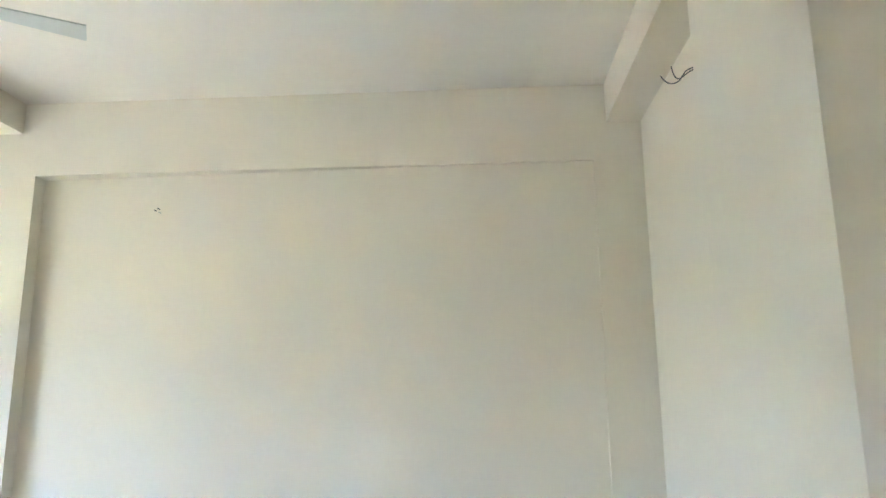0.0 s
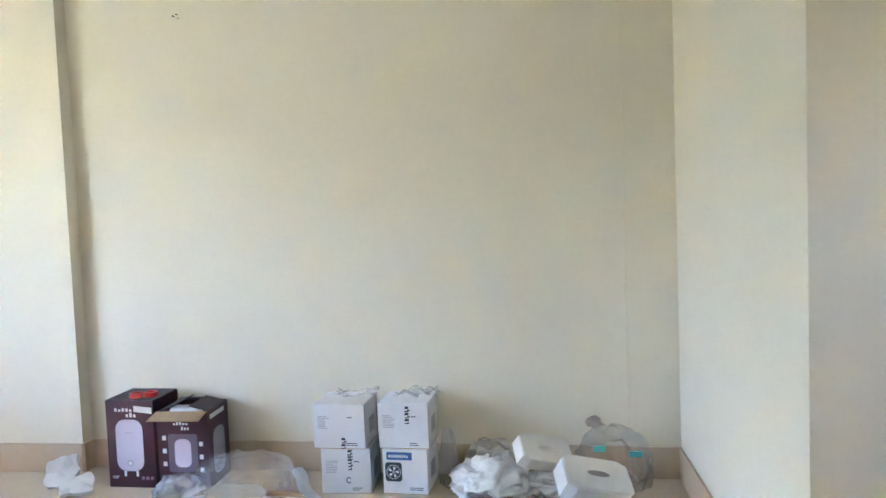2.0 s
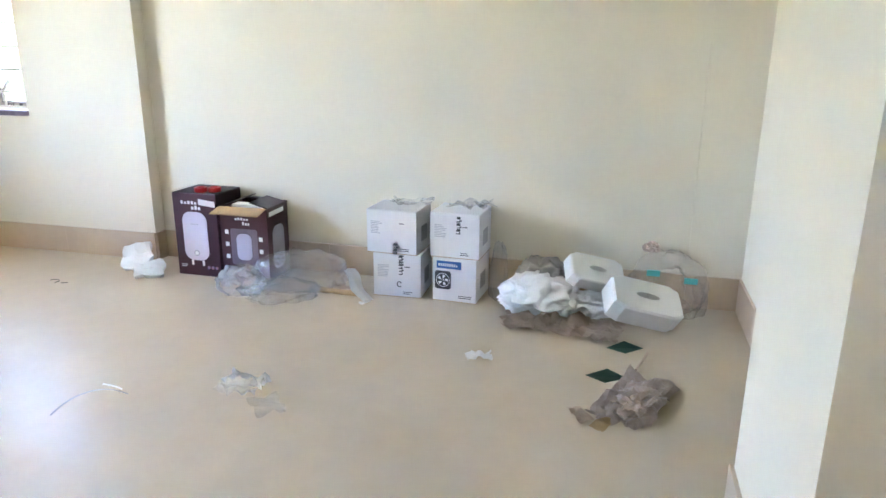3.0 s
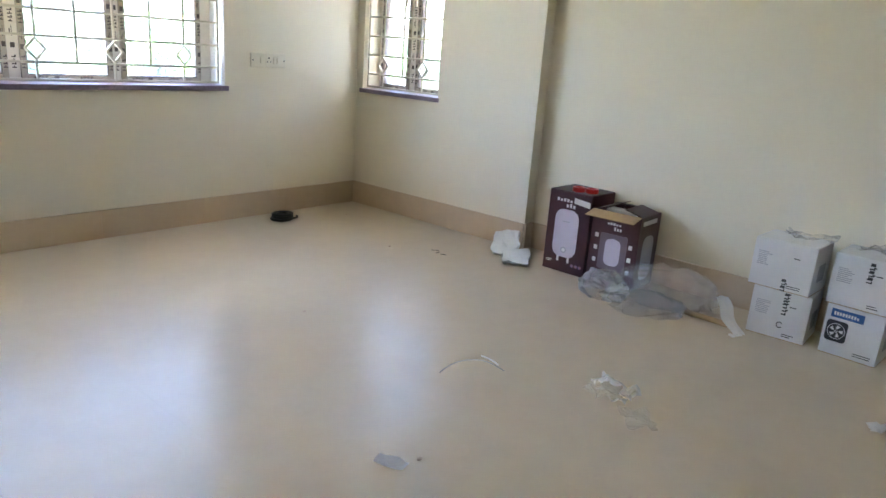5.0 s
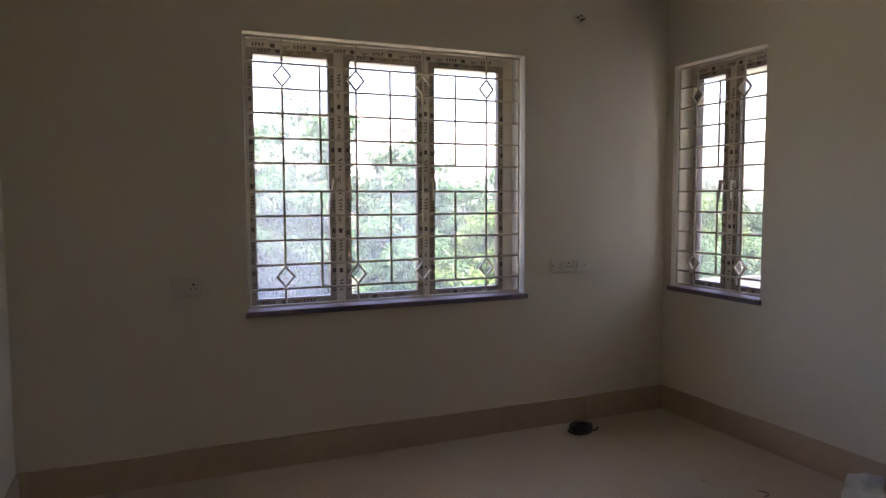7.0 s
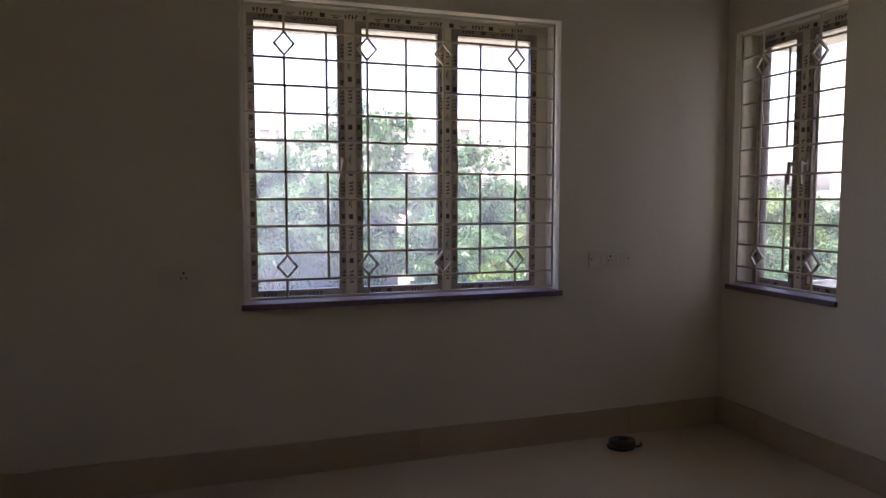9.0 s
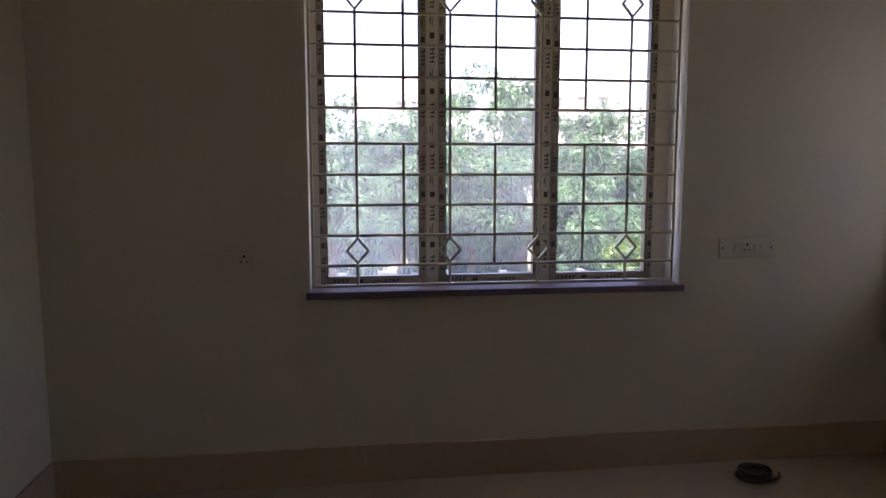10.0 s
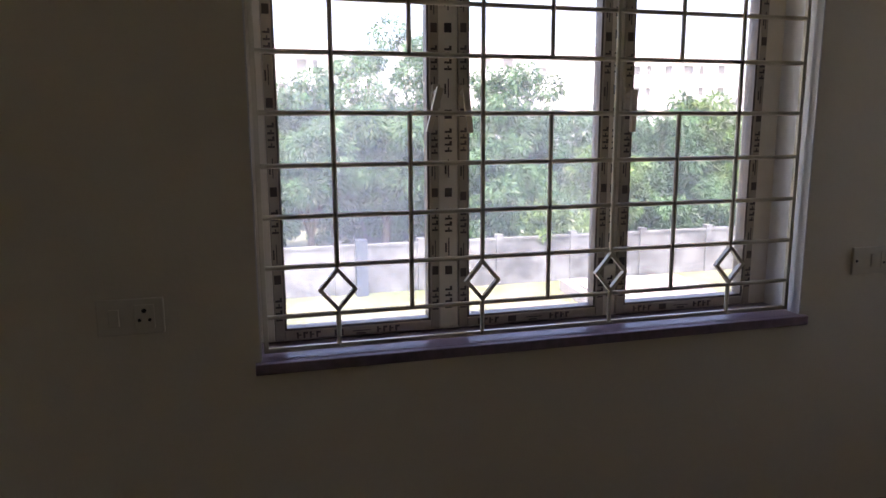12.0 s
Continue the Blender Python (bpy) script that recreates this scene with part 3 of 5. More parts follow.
def make_building(x, y, w, d, storeys, rz, mat, label, cols):
    root = thing("apartment_building", label, "building", pose(x, y, ZG, rz=rz), group="far apartment buildings")
    hh = storeys * 3.1
    far = random.Random(int(x))
    bm = bmesh.new()
    box(bm, -w / 2, w / 2, 0, d, -0.3, hh)
    part("wall", bm, mat, root)
    bm = bmesh.new()
    for q in ((-w / 2 - 0.15, w / 2 + 0.15, -0.15, 0.1), (-w / 2 - 0.15, w / 2 + 0.15, d - 0.1, d + 0.15)):
        box(bm, *q, hh, hh + 0.9)
    for q in ((-w / 2 - 0.15, -w / 2 + 0.1, 0.1, d - 0.1), (w / 2 - 0.1, w / 2 + 0.15, 0.1, d - 0.1)):
        box(bm, *q, hh, hh + 0.9)
    roof = part("parapet", bm, mat, root)
    bm = bmesh.new()
    box(bm, -w * 0.2, w * 0.08, d * 0.3, d * 0.7, hh, hh + 2.6)
    part("stair_head", bm, mat, root)
    wm, sm = bmesh.new(), bmesh.new()
    box(wm, -0.5, 0.5, -0.03, 0.12, 0, 1.2)
    box(sm, -0.7, 0.7, -0.5, 0.0, 1.3, 1.4)
    wm, sm = mesh_of("window", wm, M_HAZEWIN), mesh_of("sunshade", sm, mat)
    for f in range(storeys):
        for c in range(cols):
            if far.random() < 0.2:
                continue
            m = pose(-w / 2 + (c + 0.5 + 0.12 * (c % 3 - 1)) * w / cols, -0.02, f * 3.1 + 0.95) @ Matrix.Diagonal((0.6 + 0.35 * (c % 3), 1, 1, 1))
            piece("window", wm, root, m)
            piece("sunshade", sm, root, m)
    return root


make_building(24, 84, 17, 12, 5, -8, M_BLDG, "whitewashed five-storey apartment block far behind the trees", 7)
make_building(6, 92, 16, 12, 5, 4, M_BLDG2, "hazy grey apartment block far behind the trees", 7)
make_building(52, 92, 28, 12, 5, -18, M_BLDG, "long pale apartment block far behind the trees", 11)
make_building(52.4, 31.2, 24, 13, 8, -58, M_BLDG, "tall pale apartment block beyond the trees", 7)
make_building(95, 118, 26, 14, 4, -30, M_BLDG2, "pale distant block on the horizon", 7)

# ---------------------------------------------------------------- fixtures
M_FAN = varied("pale_fan_enamel", (0.54, 0.57, 0.50), (0.50, 0.53, 0.46), 4, 40, 0.35, bump=0.03)
M_METAL = varied("dull_steel", (0.45, 0.45, 0.44), (0.36, 0.36, 0.35), 20, 90, 0.35, metal=1.0, bump=0.05)
M_WIRE = varied("dark_wire_sheath", (0.03, 0.028, 0.03), (0.05, 0.045, 0.045), 30, 120, 0.5, bump=0)
M_PVC = varied("grey_conduit_plastic", (0.46, 0.49, 0.41), (0.40, 0.43, 0.36), 20, 90, 0.5, bump=0.05)


def make_fan():
    root = thing("ceiling_fan", "pale three-blade ceiling fan hanging on a rod", "ceiling fan", pose(-1.72, -2.09, 2.56))
    bm = bmesh.new()
    tube(bm, (0, 0, 0.05), (0, 0, ZC - 2.56), 0.012, 12)
    part("rod", bm, M_METAL, root, "thin steel rod")
    bm = bmesh.new()
    tube(bm, (0, 0, ZC - 2.56 - 0.075), (0, 0, ZC - 2.56), 0.03, 20, 0.06)
    part("canopy", bm, M_FAN, root, smooth=False)
    bm = bmesh.new()
    tube(bm, (0, 0, -0.045), (0, 0, 0.0), 0.075, 28, 0.115)
    tube(bm, (0, 0, 0.0), (0, 0, 0.055), 0.115, 28, 0.05)
    bmesh.ops.bevel(bm, geom=bm.edges[:], offset=0.004, segments=2, affect="EDGES")
    part("motor", bm, M_FAN, root)
    for k in range(3):
        a = radians(-54.7 + 120 * k)
        rot = Matrix.Rotation(a, 4, "Z")
        bm = bmesh.new()
        n = 8
        rows = []
        for i in range(n + 1):
            f = i / n
            x = 0.17 + f * 0.43
            w = 0.052 + 0.014 * f
            lean = 0.012 * (1 - 0.4 * f)
            cut = 0.012 if i == n else 0.0
            rows.append([bm.verts.new(rot @ Vector((x + (cut if s > 0 else 0), s * w, s * lean + dz))) for s in (-1, 1) for dz in (0, 0.004)])
        for p, q in zip(rows, rows[1:]):
            for i, j in ((0, 2), (3, 1), (1, 0), (2, 3)):
                bm.faces.new((p[i], p[j], q[j], q[i]))
        bm.faces.new((rows[0][0], rows[0][1], rows[0][3], rows[0][2]))
        bm.faces.new((rows[-1][2], rows[-1][3], rows[-1][1], rows[-1][0]))
        bmesh.ops.recalc_face_normals(bm, faces=bm.faces)
        blade = part("blade", bm, M_FAN, root)
        bm = bmesh.new()
        vs = box(bm, 0.085, 0.21, -0.022, 0.022, -0.006, 0.0)
        for v in vs:
            v.co = rot @ v.co
        part("blade_bracket", bm, M_METAL, blade, "steel bracket")
    return root


make_fan()


def make_plate(name, label, x, z, w, h, sockets, dots, switches):
    """Flush wall plate on the north wall."""
    root = thing(name, label, "socket", wframe((x, 0, z), (1, 0, 0), (0, 1, 0)))
    bm = bmesh.new()
    box(bm, -w / 2, w / 2, -0.009, 0.0, -h / 2, h / 2, bevel=0.003)
    part("plate", bm, M_PLATE, root)
    for u in sockets:
        bm = bmesh.new()
        box(bm, u - 0.022, u + 0.022, -0.0115, -0.0085, -0.028, 0.028, bevel=0.001)
        face = part("socket_face", bm, M_PLATE, root)
        for du, dz, r in ((0, 0.014, 0.0055), (-0.011, -0.008, 0.004), (0.011, -0.008, 0.004)):
            bm = bmesh.new()
            tube(bm, (u + du, -0.0112, dz), (u + du, -0.0122, dz), r, 12)
            part("pin_hole", bm, M_BLACK, face)
    for u in switches:
        bm = bmesh.new()
        vs = box(bm, u - 0.011, u + 0.011, -0.014, -0.0085, -0.02, 0.02, bevel=0.001)
        part("switch", bm, M_PLATE, root)
    for u in dots:
        bm = bmesh.new()
        tube(bm, (u, -0.0088, 0), (u, -0.0102, 0), 0.0045, 10)
        part("screw", bm, M_BLACK, root, "dark screw hole")
    return root


make_plate("wall_socket", "white socket plate with one three-pin outlet", -2.899, 0.952, 0.145, 0.085, [0.03], [], [-0.035])
make_plate("wall_socket", "wide white socket plate with switches and dark screws", -0.735, 0.970, 0.255, 0.085, [0.0], [-0.113, 0.113], [0.045, 0.07, -0.05])
lp = thing("light_point", "small white wall plate with bare wire ends", "wiring point", wframe((-0.671, 0, 2.44), (1, 0, 0), (0, 1, 0)))
bm = bmesh.new()
tube(bm, (0, -0.004, 0), (0, 0, 0), 0.04, 24)
part("plate", bm, M_WALL, lp)
for u, z in ((-0.018, 0.0), (0.006, 0.012), (0.008, -0.014), (0.022, -0.006)):
    bm = bmesh.new()
    tube(bm, (u, -0.003, z), (u + 0.002, -0.02, z - 0.004), 0.004, 8)
    part("wire_end", bm, M_BLACK, lp)

jb = thing("junction_box", "round grey conduit box with wire stubs in the wall", "junction box", wframe((REC, -2.137, 2.363), (0, -1, 0), (1, 0, 0)))
bm = bmesh.new()
tube(bm, (0, -0.006, 0), (0, 0, 0), 0.038, 28)
part("rim", bm, M_PVC, jb)
bm = bmesh.new()
tube(bm, (0, -0.0075, 0), (0, -0.0055, 0), 0.028, 28)
part("lid", bm, M_PVC, jb)
for u, z, c in ((-0.012, 0.008, M_WIRE), (0.006, 0.016, M_WIRE), (0.012, -0.004, M_PVC)):
    wire_curve("wire_end", [(u, -0.006, z), (u - 0.004, -0.02, z + 0.004), (u + 0.006, -0.03, z + 0.004), (u + 0.016, -0.028, z - 0.004)], 0.0028, c, jb)

ww = thing("loose_wires", "two dark loose wires curling out of the wall", "wires", pose(-1.06, YS, 2.53))
wire_curve("wire", [(0.0, 0.002, 0.0), (0.01, 0.08, 0.0), (0.03, 0.095, -0.02), (0.083, 0.093, -0.022), (0.17, 0.093, 0.008), (0.25, 0.093, 0.05), (0.31, 0.093, 0.105)], 0.0024, M_WIRE, ww)
wire_curve("wire", [(0.0, 0.002, 0.008), (0.02, 0.07, -0.005), (0.06, 0.09, -0.02), (0.11, 0.093, -0.002), (0.15, 0.093, 0.035), (0.165, 0.093, 0.075)], 0.0022, M_WIRE, ww)

# ---------------------------------------------------------------- loose things on the floor
M_MAROON = varied("maroon_printed_card", (0.060, 0.014, 0.022), (0.046, 0.011, 0.018), 5, 60, 0.38, bump=0.04)
M_MAROON_D = varied("dark_card_top", (0.045, 0.022, 0.026), (0.06, 0.03, 0.033), 5, 60, 0.45, bump=0.04)
M_LILAC = varied("pale_lilac_print", (0.62, 0.56, 0.64), (0.56, 0.50, 0.58), 4, 30, 0.4, bump=0)
M_WHITEPRINT = varied("white_print", (0.78, 0.76, 0.76), (0.72, 0.70, 0.70), 10, 60, 0.5, bump=0)
M_MAUVE = varied("dull_mauve_print", (0.17, 0.125, 0.16), (0.14, 0.10, 0.13), 8, 60, 0.45, bump=0)
M_GREYPRINT = varied("grey_print", (0.36, 0.35, 0.38), (0.44, 0.43, 0.46), 10, 60, 0.5, bump=0)
M_DARKPRINT = varied("black_print", (0.03, 0.03, 0.035), (0.045, 0.045, 0.05), 10, 60, 0.5, bump=0)
M_BLUEPRINT = varied("blue_print", (0.03, 0.10, 0.30), (0.04, 0.12, 0.34), 10, 60, 0.45, bump=0)
M_ORANGEPRINT = varied("small_warm_print", (0.45, 0.16, 0.10), (0.20, 0.20, 0.42), 60, 90, 0.5, bump=0)
M_CARD = varied("brown_corrugated_card", (0.46, 0.31, 0.16), (0.40, 0.27, 0.14), 6, 60, 0.8, bump=0.1, stretch=(1, 6, 1))
M_BOXWHITE = varied("white_printed_carton", (0.75, 0.735, 0.735), (0.69, 0.675, 0.675), 5, 50, 0.5, bump=0.05)
M_REDCAP = varied("bright_red_plastic", (0.62, 0.03, 0.025), (0.52, 0.025, 0.02), 8, 40, 0.3, bump=0)
M_FOAM = varied("white_packing_foam", (0.82, 0.81, 0.79), (0.76, 0.75, 0.73), 15, 180, 0.8, bump=0.3, distance=0.004)
M_PAPERB = varied("crumpled_brown_paper", (0.45, 0.34, 0.26), (0.60, 0.475, 0.38), 9, 70, 0.8, bump=0.3)
M_PAPERD = varied("dull_brown_wrapper", (0.36, 0.275, 0.225), (0.50, 0.40, 0.335), 9, 60, 0.45, bump=0.3)
M_GREENCARD = varied("dark_green_card", (0.02, 0.07, 0.055), (0.03, 0.10, 0.08), 9, 60, 0.4, bump=0.05)
M_POLY = varied("milky_polythene", (0.84, 0.84, 0.83), (0.76, 0.76, 0.76), 8, 60, 0.35, bump=0.4)
M_TEAL = varied("teal_print", (0.10, 0.50, 0.48), (0.14, 0.56, 0.54), 9, 60, 0.4, bump=0)
M_PAPERW = varied("white_paper_slip", (0.92, 0.91, 0.90), (0.86, 0.85, 0.85), 20, 90, 0.6, bump=0.1)


def film_mat(name, tint, haze):
    """Thin clear plastic: mostly see-through, milky in the folds, with sharp glints."""
    m = bpy.data.materials.new(name)
    m.use_nodes = True
    N, L = m.node_tree.nodes, m.node_tree.links
    for n in list(N):
        N.remove(n)
    out = N.new("ShaderNodeOutputMaterial")
    tr, gl, df = N.new("ShaderNodeBsdfTransparent"), N.new("ShaderNodeBsdfGlossy"), N.new("ShaderNodeBsdfDiffuse")
    tr.inputs["Color"].default_value = (*tint, 1)
    gl.inputs["Roughness"].default_value = 0.2
    df.inputs["Color"].default_value = (0.93, 0.93, 0.94, 1)
    geo = N.new("ShaderNodeNewGeometry")
    no = N.new("ShaderNodeTexNoise")
    no.inputs["Scale"].default_value, no.inputs["Detail"].default_value = 5, 1
    no.inputs["Distortion"].default_value = 0.4
    L.new(geo.outputs["Position"], no.inputs["Vector"])
    sb, ab = N.new("ShaderNodeMath"), N.new("ShaderNodeMath")
    sb.operation, ab.operation = "SUBTRACT", "ABSOLUTE"
    sb.inputs[1].default_value = 0.5
    L.new(no.outputs["Fac"], sb.inputs[0])
    L.new(sb.outputs[0], ab.inputs[0])
    mr = N.new("ShaderNodeMapRange")
    mr.inputs["From Min"].default_value, mr.inputs["From Max"].default_value = 0.0, 0.16
    mr.inputs["To Min"].default_value, mr.inputs["To Max"].default_value = min(0.8, haze * 1.7), haze * 0.6
    L.new(ab.outputs[0], mr.inputs["Value"])
    nb = N.new("ShaderNodeTexNoise")
    nb.inputs["Scale"].default_value, nb.inputs["Detail"].default_value = 26, 5
    L.new(geo.outputs["Position"], nb.inputs["Vector"])
    bp = N.new("ShaderNodeBump")
    bp.inputs["Strength"].default_value, bp.inputs["Distance"].default_value = 0.12, 0.012
    L.new(nb.outputs["Fac"], bp.inputs["Height"])
    L.new(bp.outputs["Normal"], gl.inputs["Normal"])
    L.new(bp.outputs["Normal"], df.inputs["Normal"])
    m1, m2, m3 = N.new("ShaderNodeMixShader"), N.new("ShaderNodeMixShader"), N.new("ShaderNodeMixShader")
    tl = N.new("ShaderNodeBsdfTranslucent")
    tl.inputs["Color"].default_value = (0.95, 0.95, 0.96, 1)
    m3.inputs["Fac"].default_value = 0.6
    L.new(df.outputs[0], m3.inputs[1])
    L.new(tl.outputs[0], m3.inputs[2])
    L.new(mr.outputs["Result"], m1.inputs["Fac"])
    L.new(tr.outputs[0], m1.inputs[1])
    L.new(m3.outputs[0], m1.inputs[2])
    m2.inputs["Fac"].default_value = 0.035
    L.new(m1.outputs[0], m2.inputs[1])
    L.new(gl.outputs[0], m2.inputs[2])
    L.new(m2.outputs[0], out.inputs["Surface"])
    return m


M_FILMCLEAR = film_mat("clear_plastic_film", (0.995, 0.995, 0.995), 0.15)
M_FILMHAZY = film_mat("hazy_plastic_film", (0.995, 0.995, 0.995), 0.30)


def strokes(bm, rng, u0, z0, w, h, v, n, gap=0.35):
    """A line of unreadable lettering as n plain bars."""
    step = w / n
    for i in range(n):
        hh = h * rng.choice((0.7, 1.0, 1.0))
        box(bm, u0 + i * step, u0 + (i + 1) * step - step * gap, v - 0.0012, v + 0.001, z0, z0 + hh)


def lines(bm, rng, u0, z0, w, n, v, pitch=0.009, t=0.0032):
    for i in range(n):
        box(bm, u0, u0 + w * rng.uniform(0.55, 1.0), v - 0.0012, v + 0.001, z0 - i * pitch, z0 - i * pitch + t)


def rounded_panel(bm, u0, u1, z0, z1, r, v, t=0.002):
    pts = []
    for cx, cz, a0 in ((u1 - r, z1 - r, 0), (u0 + r, z1 - r, 90), (u0 + r, z0 + r, 180), (u1 - r, z0 + r, 270)):
        for k in range(6):
            a = radians(a0 + k * 18)
            pts.append((cx + r * math.cos(a), cz + r * math.sin(a)))
    f = [bm.verts.new((x, v - t, z)) for x, z in pts]
    b = [bm.verts.new((x, v + 0.001, z)) for x, z in pts]
    bm.faces.new(f[::-1])
    n = len(pts)
    for i in range(n):
        bm.faces.new((f[i], f[(i + 1) % n], b[(i + 1) % n], b[i]))
    bmesh.ops.recalc_face_normals(bm, faces=bm.faces)


def make_heater_box(x, y, w, d, h, turn, is_open, label):
    """Maroon carton, front at local v=0 facing the room, u to the right."""
    rng = random.Random(7 + is_open)
    root = thing("carton", label, "box", wframe((x, y, 0), (0, -1, 0), (1, 0, 0)) @ pose(0, 0, 0, rz=turn), group="maroon cartons")
    bm = bmesh.new()
    if is_open:
        t = 0.004
        for q in ((0, w, 0, t), (0, w, d - t, d), (0, t, t, d - t), (w - t, w, t, d - t)):
            box(bm, *q, 0.004, h)
        box(bm, t, w - t, t, d - t, 0.002, 0.008)
    else:
        box(bm, 0, w, 0, d, 0, h, bevel=0.003)
    body = part("body", bm, M_MAROON, root)
    bm = bmesh.new()
    if not is_open:
        rounded_panel(bm, 0.05, 0.195, 0.085, 0.345, 0.05, 0)
        part("printed_picture", bm, M_LILAC, body, "pale picture of an appliance")
        bm = bmesh.new()
        tube(bm, (0.122, -0.0032, 0.125), (0.122, -0.001, 0.125), 0.017, 20)
        tube(bm, (0.10, -0.003, 0.28), (0.145, -0.003, 0.28), 0.002, 6)
        part("printed_dial", bm, M_GREYPRINT, body, "grey printed dial")
        bm = bmesh.new()
        tube(bm, (0.122, -0.0042, 0.125), (0.122, -0.003, 0.125), 0.010, 20)
        part("printed_knob", bm, M_WHITEPRINT, body)
        for u in (0.085, 0.15):
            bm = bmesh.new()
            box(bm, u, u + 0.012, -0.002, 0.001, 0.058, 0.085)
            part("printed_pipe", bm, M_WHITEPRINT, body)
        bm = bmesh.new()
        strokes(bm, rng, 0.05, 0.385, 0.10, 0.017, 0, 5)
        strokes(bm, rng, 0.11, 0.357, 0.06, 0.022, 0, 3)
        lines(bm, rng, 0.02, 0.055, 0.05, 2, 0)
        vs = box(bm, 0.155, 0.25, -0.0025, 0.001, 0.385, 0.415)
        for v in vs:
            v.co.z += (v.co.x - 0.155) * -0.1
        part("lettering", bm, M_WHITEPRINT, body, "white lettering bars and sticker")
        for i in range(3):
            bm = bmesh.new()
            tube(bm, (0.185 + i * 0.024, -0.002, 0.05), (0.185 + i * 0.024, 0.0, 0.05), 0.009, 12)
            part("printed_icon", bm, M_ORANGEPRINT, body)
        bm = bmesh.new()
        box(bm, 0.004, w - 0.004, 0.004, d - 0.004, h, h + 0.0025)
        part("top_panel", bm, M_MAROON_D, root, "dark closed top flaps")
        bm = bmesh.new()
        box(bm, w / 2 - 0.001, w / 2 + 0.001, 0.004, d - 0.004, h + 0.0025, h + 0.0032)
        part("seam", bm, M_DARKPRINT, root)
    else:
        rounded_panel(bm, 0.055, 0.205, 0.085, 0.275, 0.012, 0)
        part("printed_picture", bm, M_MAUVE, body, "dull mauve printed picture panel")
        bm = bmesh.new()
        rounded_panel(bm, 0.088, 0.172, 0.11, 0.25, 0.03, -0.002)
        part("printed_appliance", bm, M_LILAC, body)
        for i in range(3):
            for u, zi in ((0.025, 0.115), (0.214, 0.085)):
                bm = bmesh.new()
                box(bm, u, u + 0.019, -0.002, 0.001, zi + i * 0.065, zi + 0.022 + i * 0.065)
                part("printed_icon", bm, M_WHITEPRINT, body, "white square icon")
        bm = bmesh.new()
        strokes(bm, rng, 0.085, 0.32, 0.08, 0.014, 0, 5)
        strokes(bm, rng, 0.125, 0.295, 0.045, 0.018, 0, 3)
        part("lettering", bm, M_WHITEPRINT, body, "white lettering bars")
        for i in range(4):
            bm = bmesh.new()
            tube(bm, (0.05 + i * 0.045, -0.002, 0.05), (0.05 + i * 0.045, 0.0, 0.05), 0.013, 12)
            part("printed_icon", bm, M_ORANGEPRINT, body)
        bm = bmesh.new()
        rounded_panel(bm, d * 0.22, d * 0.76, 0.05, 0.28, 0.045, 0)
        for v in bm.verts:
            v.co = Vector((w - v.co.y, v.co.x, v.co.z))
        part("side_picture", bm, M_GREYPRINT, body, "dull mauve printed picture on the side")
        bm = bmesh.new()
        box(bm, w - 0.001, w + 0.0015, d * 0.12, d * 0.8, h - 0.045, h - 0.022)
        part("side_band", bm, M_WHITEPRINT, body, "white sticker on the side")
        # flaps: front folded outwards, the others leaning back
        for nm, q, org, ax, ang, mt in (
                ("front_flap", (0.0, w, -0.095, 0.0), (0, 0, h), "X", 12, M_CARD),
                ("back_flap", (0.0, w * 0.62, 0.0, 0.11), (0, d, h), "X", -2, M_MAROON_D),
                ("left_flap", (-0.10, 0.0, 0.02, d - 0.02), (0, 0, h), "Y", 161, M_MAROON_D),
                ("right_flap", (0.0, 0.105, 0.02, d - 0.02), (w, 0, h), "Y", -166, M_MAROON_D)):
            bm = bmesh.new()
            vs = box(bm, *q, 0.0, 0.004)
            mm = Matrix.Translation(org) @ Matrix.Rotation(radians(ang), 4, ax)
            for v in vs:
                v.co = mm @ v.co
            part(nm, bm, mt, root, "flap of bare brown card" if mt is M_CARD else "")
        bm = bmesh.new()
        box(bm, 0.05, 0.20, 0.03, 0.10, h - 0.10, h + 0.012, bevel=0.012)
        part("foam_insert", bm, M_FOAM, root, "white foam packing sticking out")
    return root


make_heater_box(-0.192, -1.785, 0.258, 0.235, 0.44, -1.5, False, "maroon cardboard carton with a pale appliance picture, closed")
make_heater_box(-0.205, -2.062, 0.262, 0.235, 0.385, 1.0, True, "maroon cardboard carton standing open with brown flaps")


def make_tape_roll(x, y, z):
    bm = bmesh.new()
    n, h = 32, 0.024
    prof = ((0.033, 0.001), (0.034, 0.003), (0.034, h - 0.003), (0.033, h), (0.021, h), (0.020, h - 0.002), (0.020, 0.002), (0.021, 0.001))
    ring = [[bm.verts.new((r * math.cos(a), r * math.sin(a), zz)) for r, zz in prof] for a in [k * math.tau / n for k in range(n)]]
    for i in range(n):
        for j in range(len(prof)):
            bm.faces.new((ring[i][j], ring[(i + 1) % n][j], ring[(i + 1) % n][(j + 1) % len(prof)], ring[i][(j + 1) % len(prof)]))
    bmesh.ops.recalc_face_normals(bm, faces=bm.faces)
    ob = new("tape_roll", mesh_of("tape_roll", bm, M_REDCAP))
    ob.matrix_basis = pose(x, y, z)
    return tagged(ob, "bright red roll of tape on the maroon carton", "tape roll", group="red tape rolls")


make_tape_roll(-0.140, -1.925, 0.4418)
make_tape_roll(-0.118, -1.990, 0.4418)


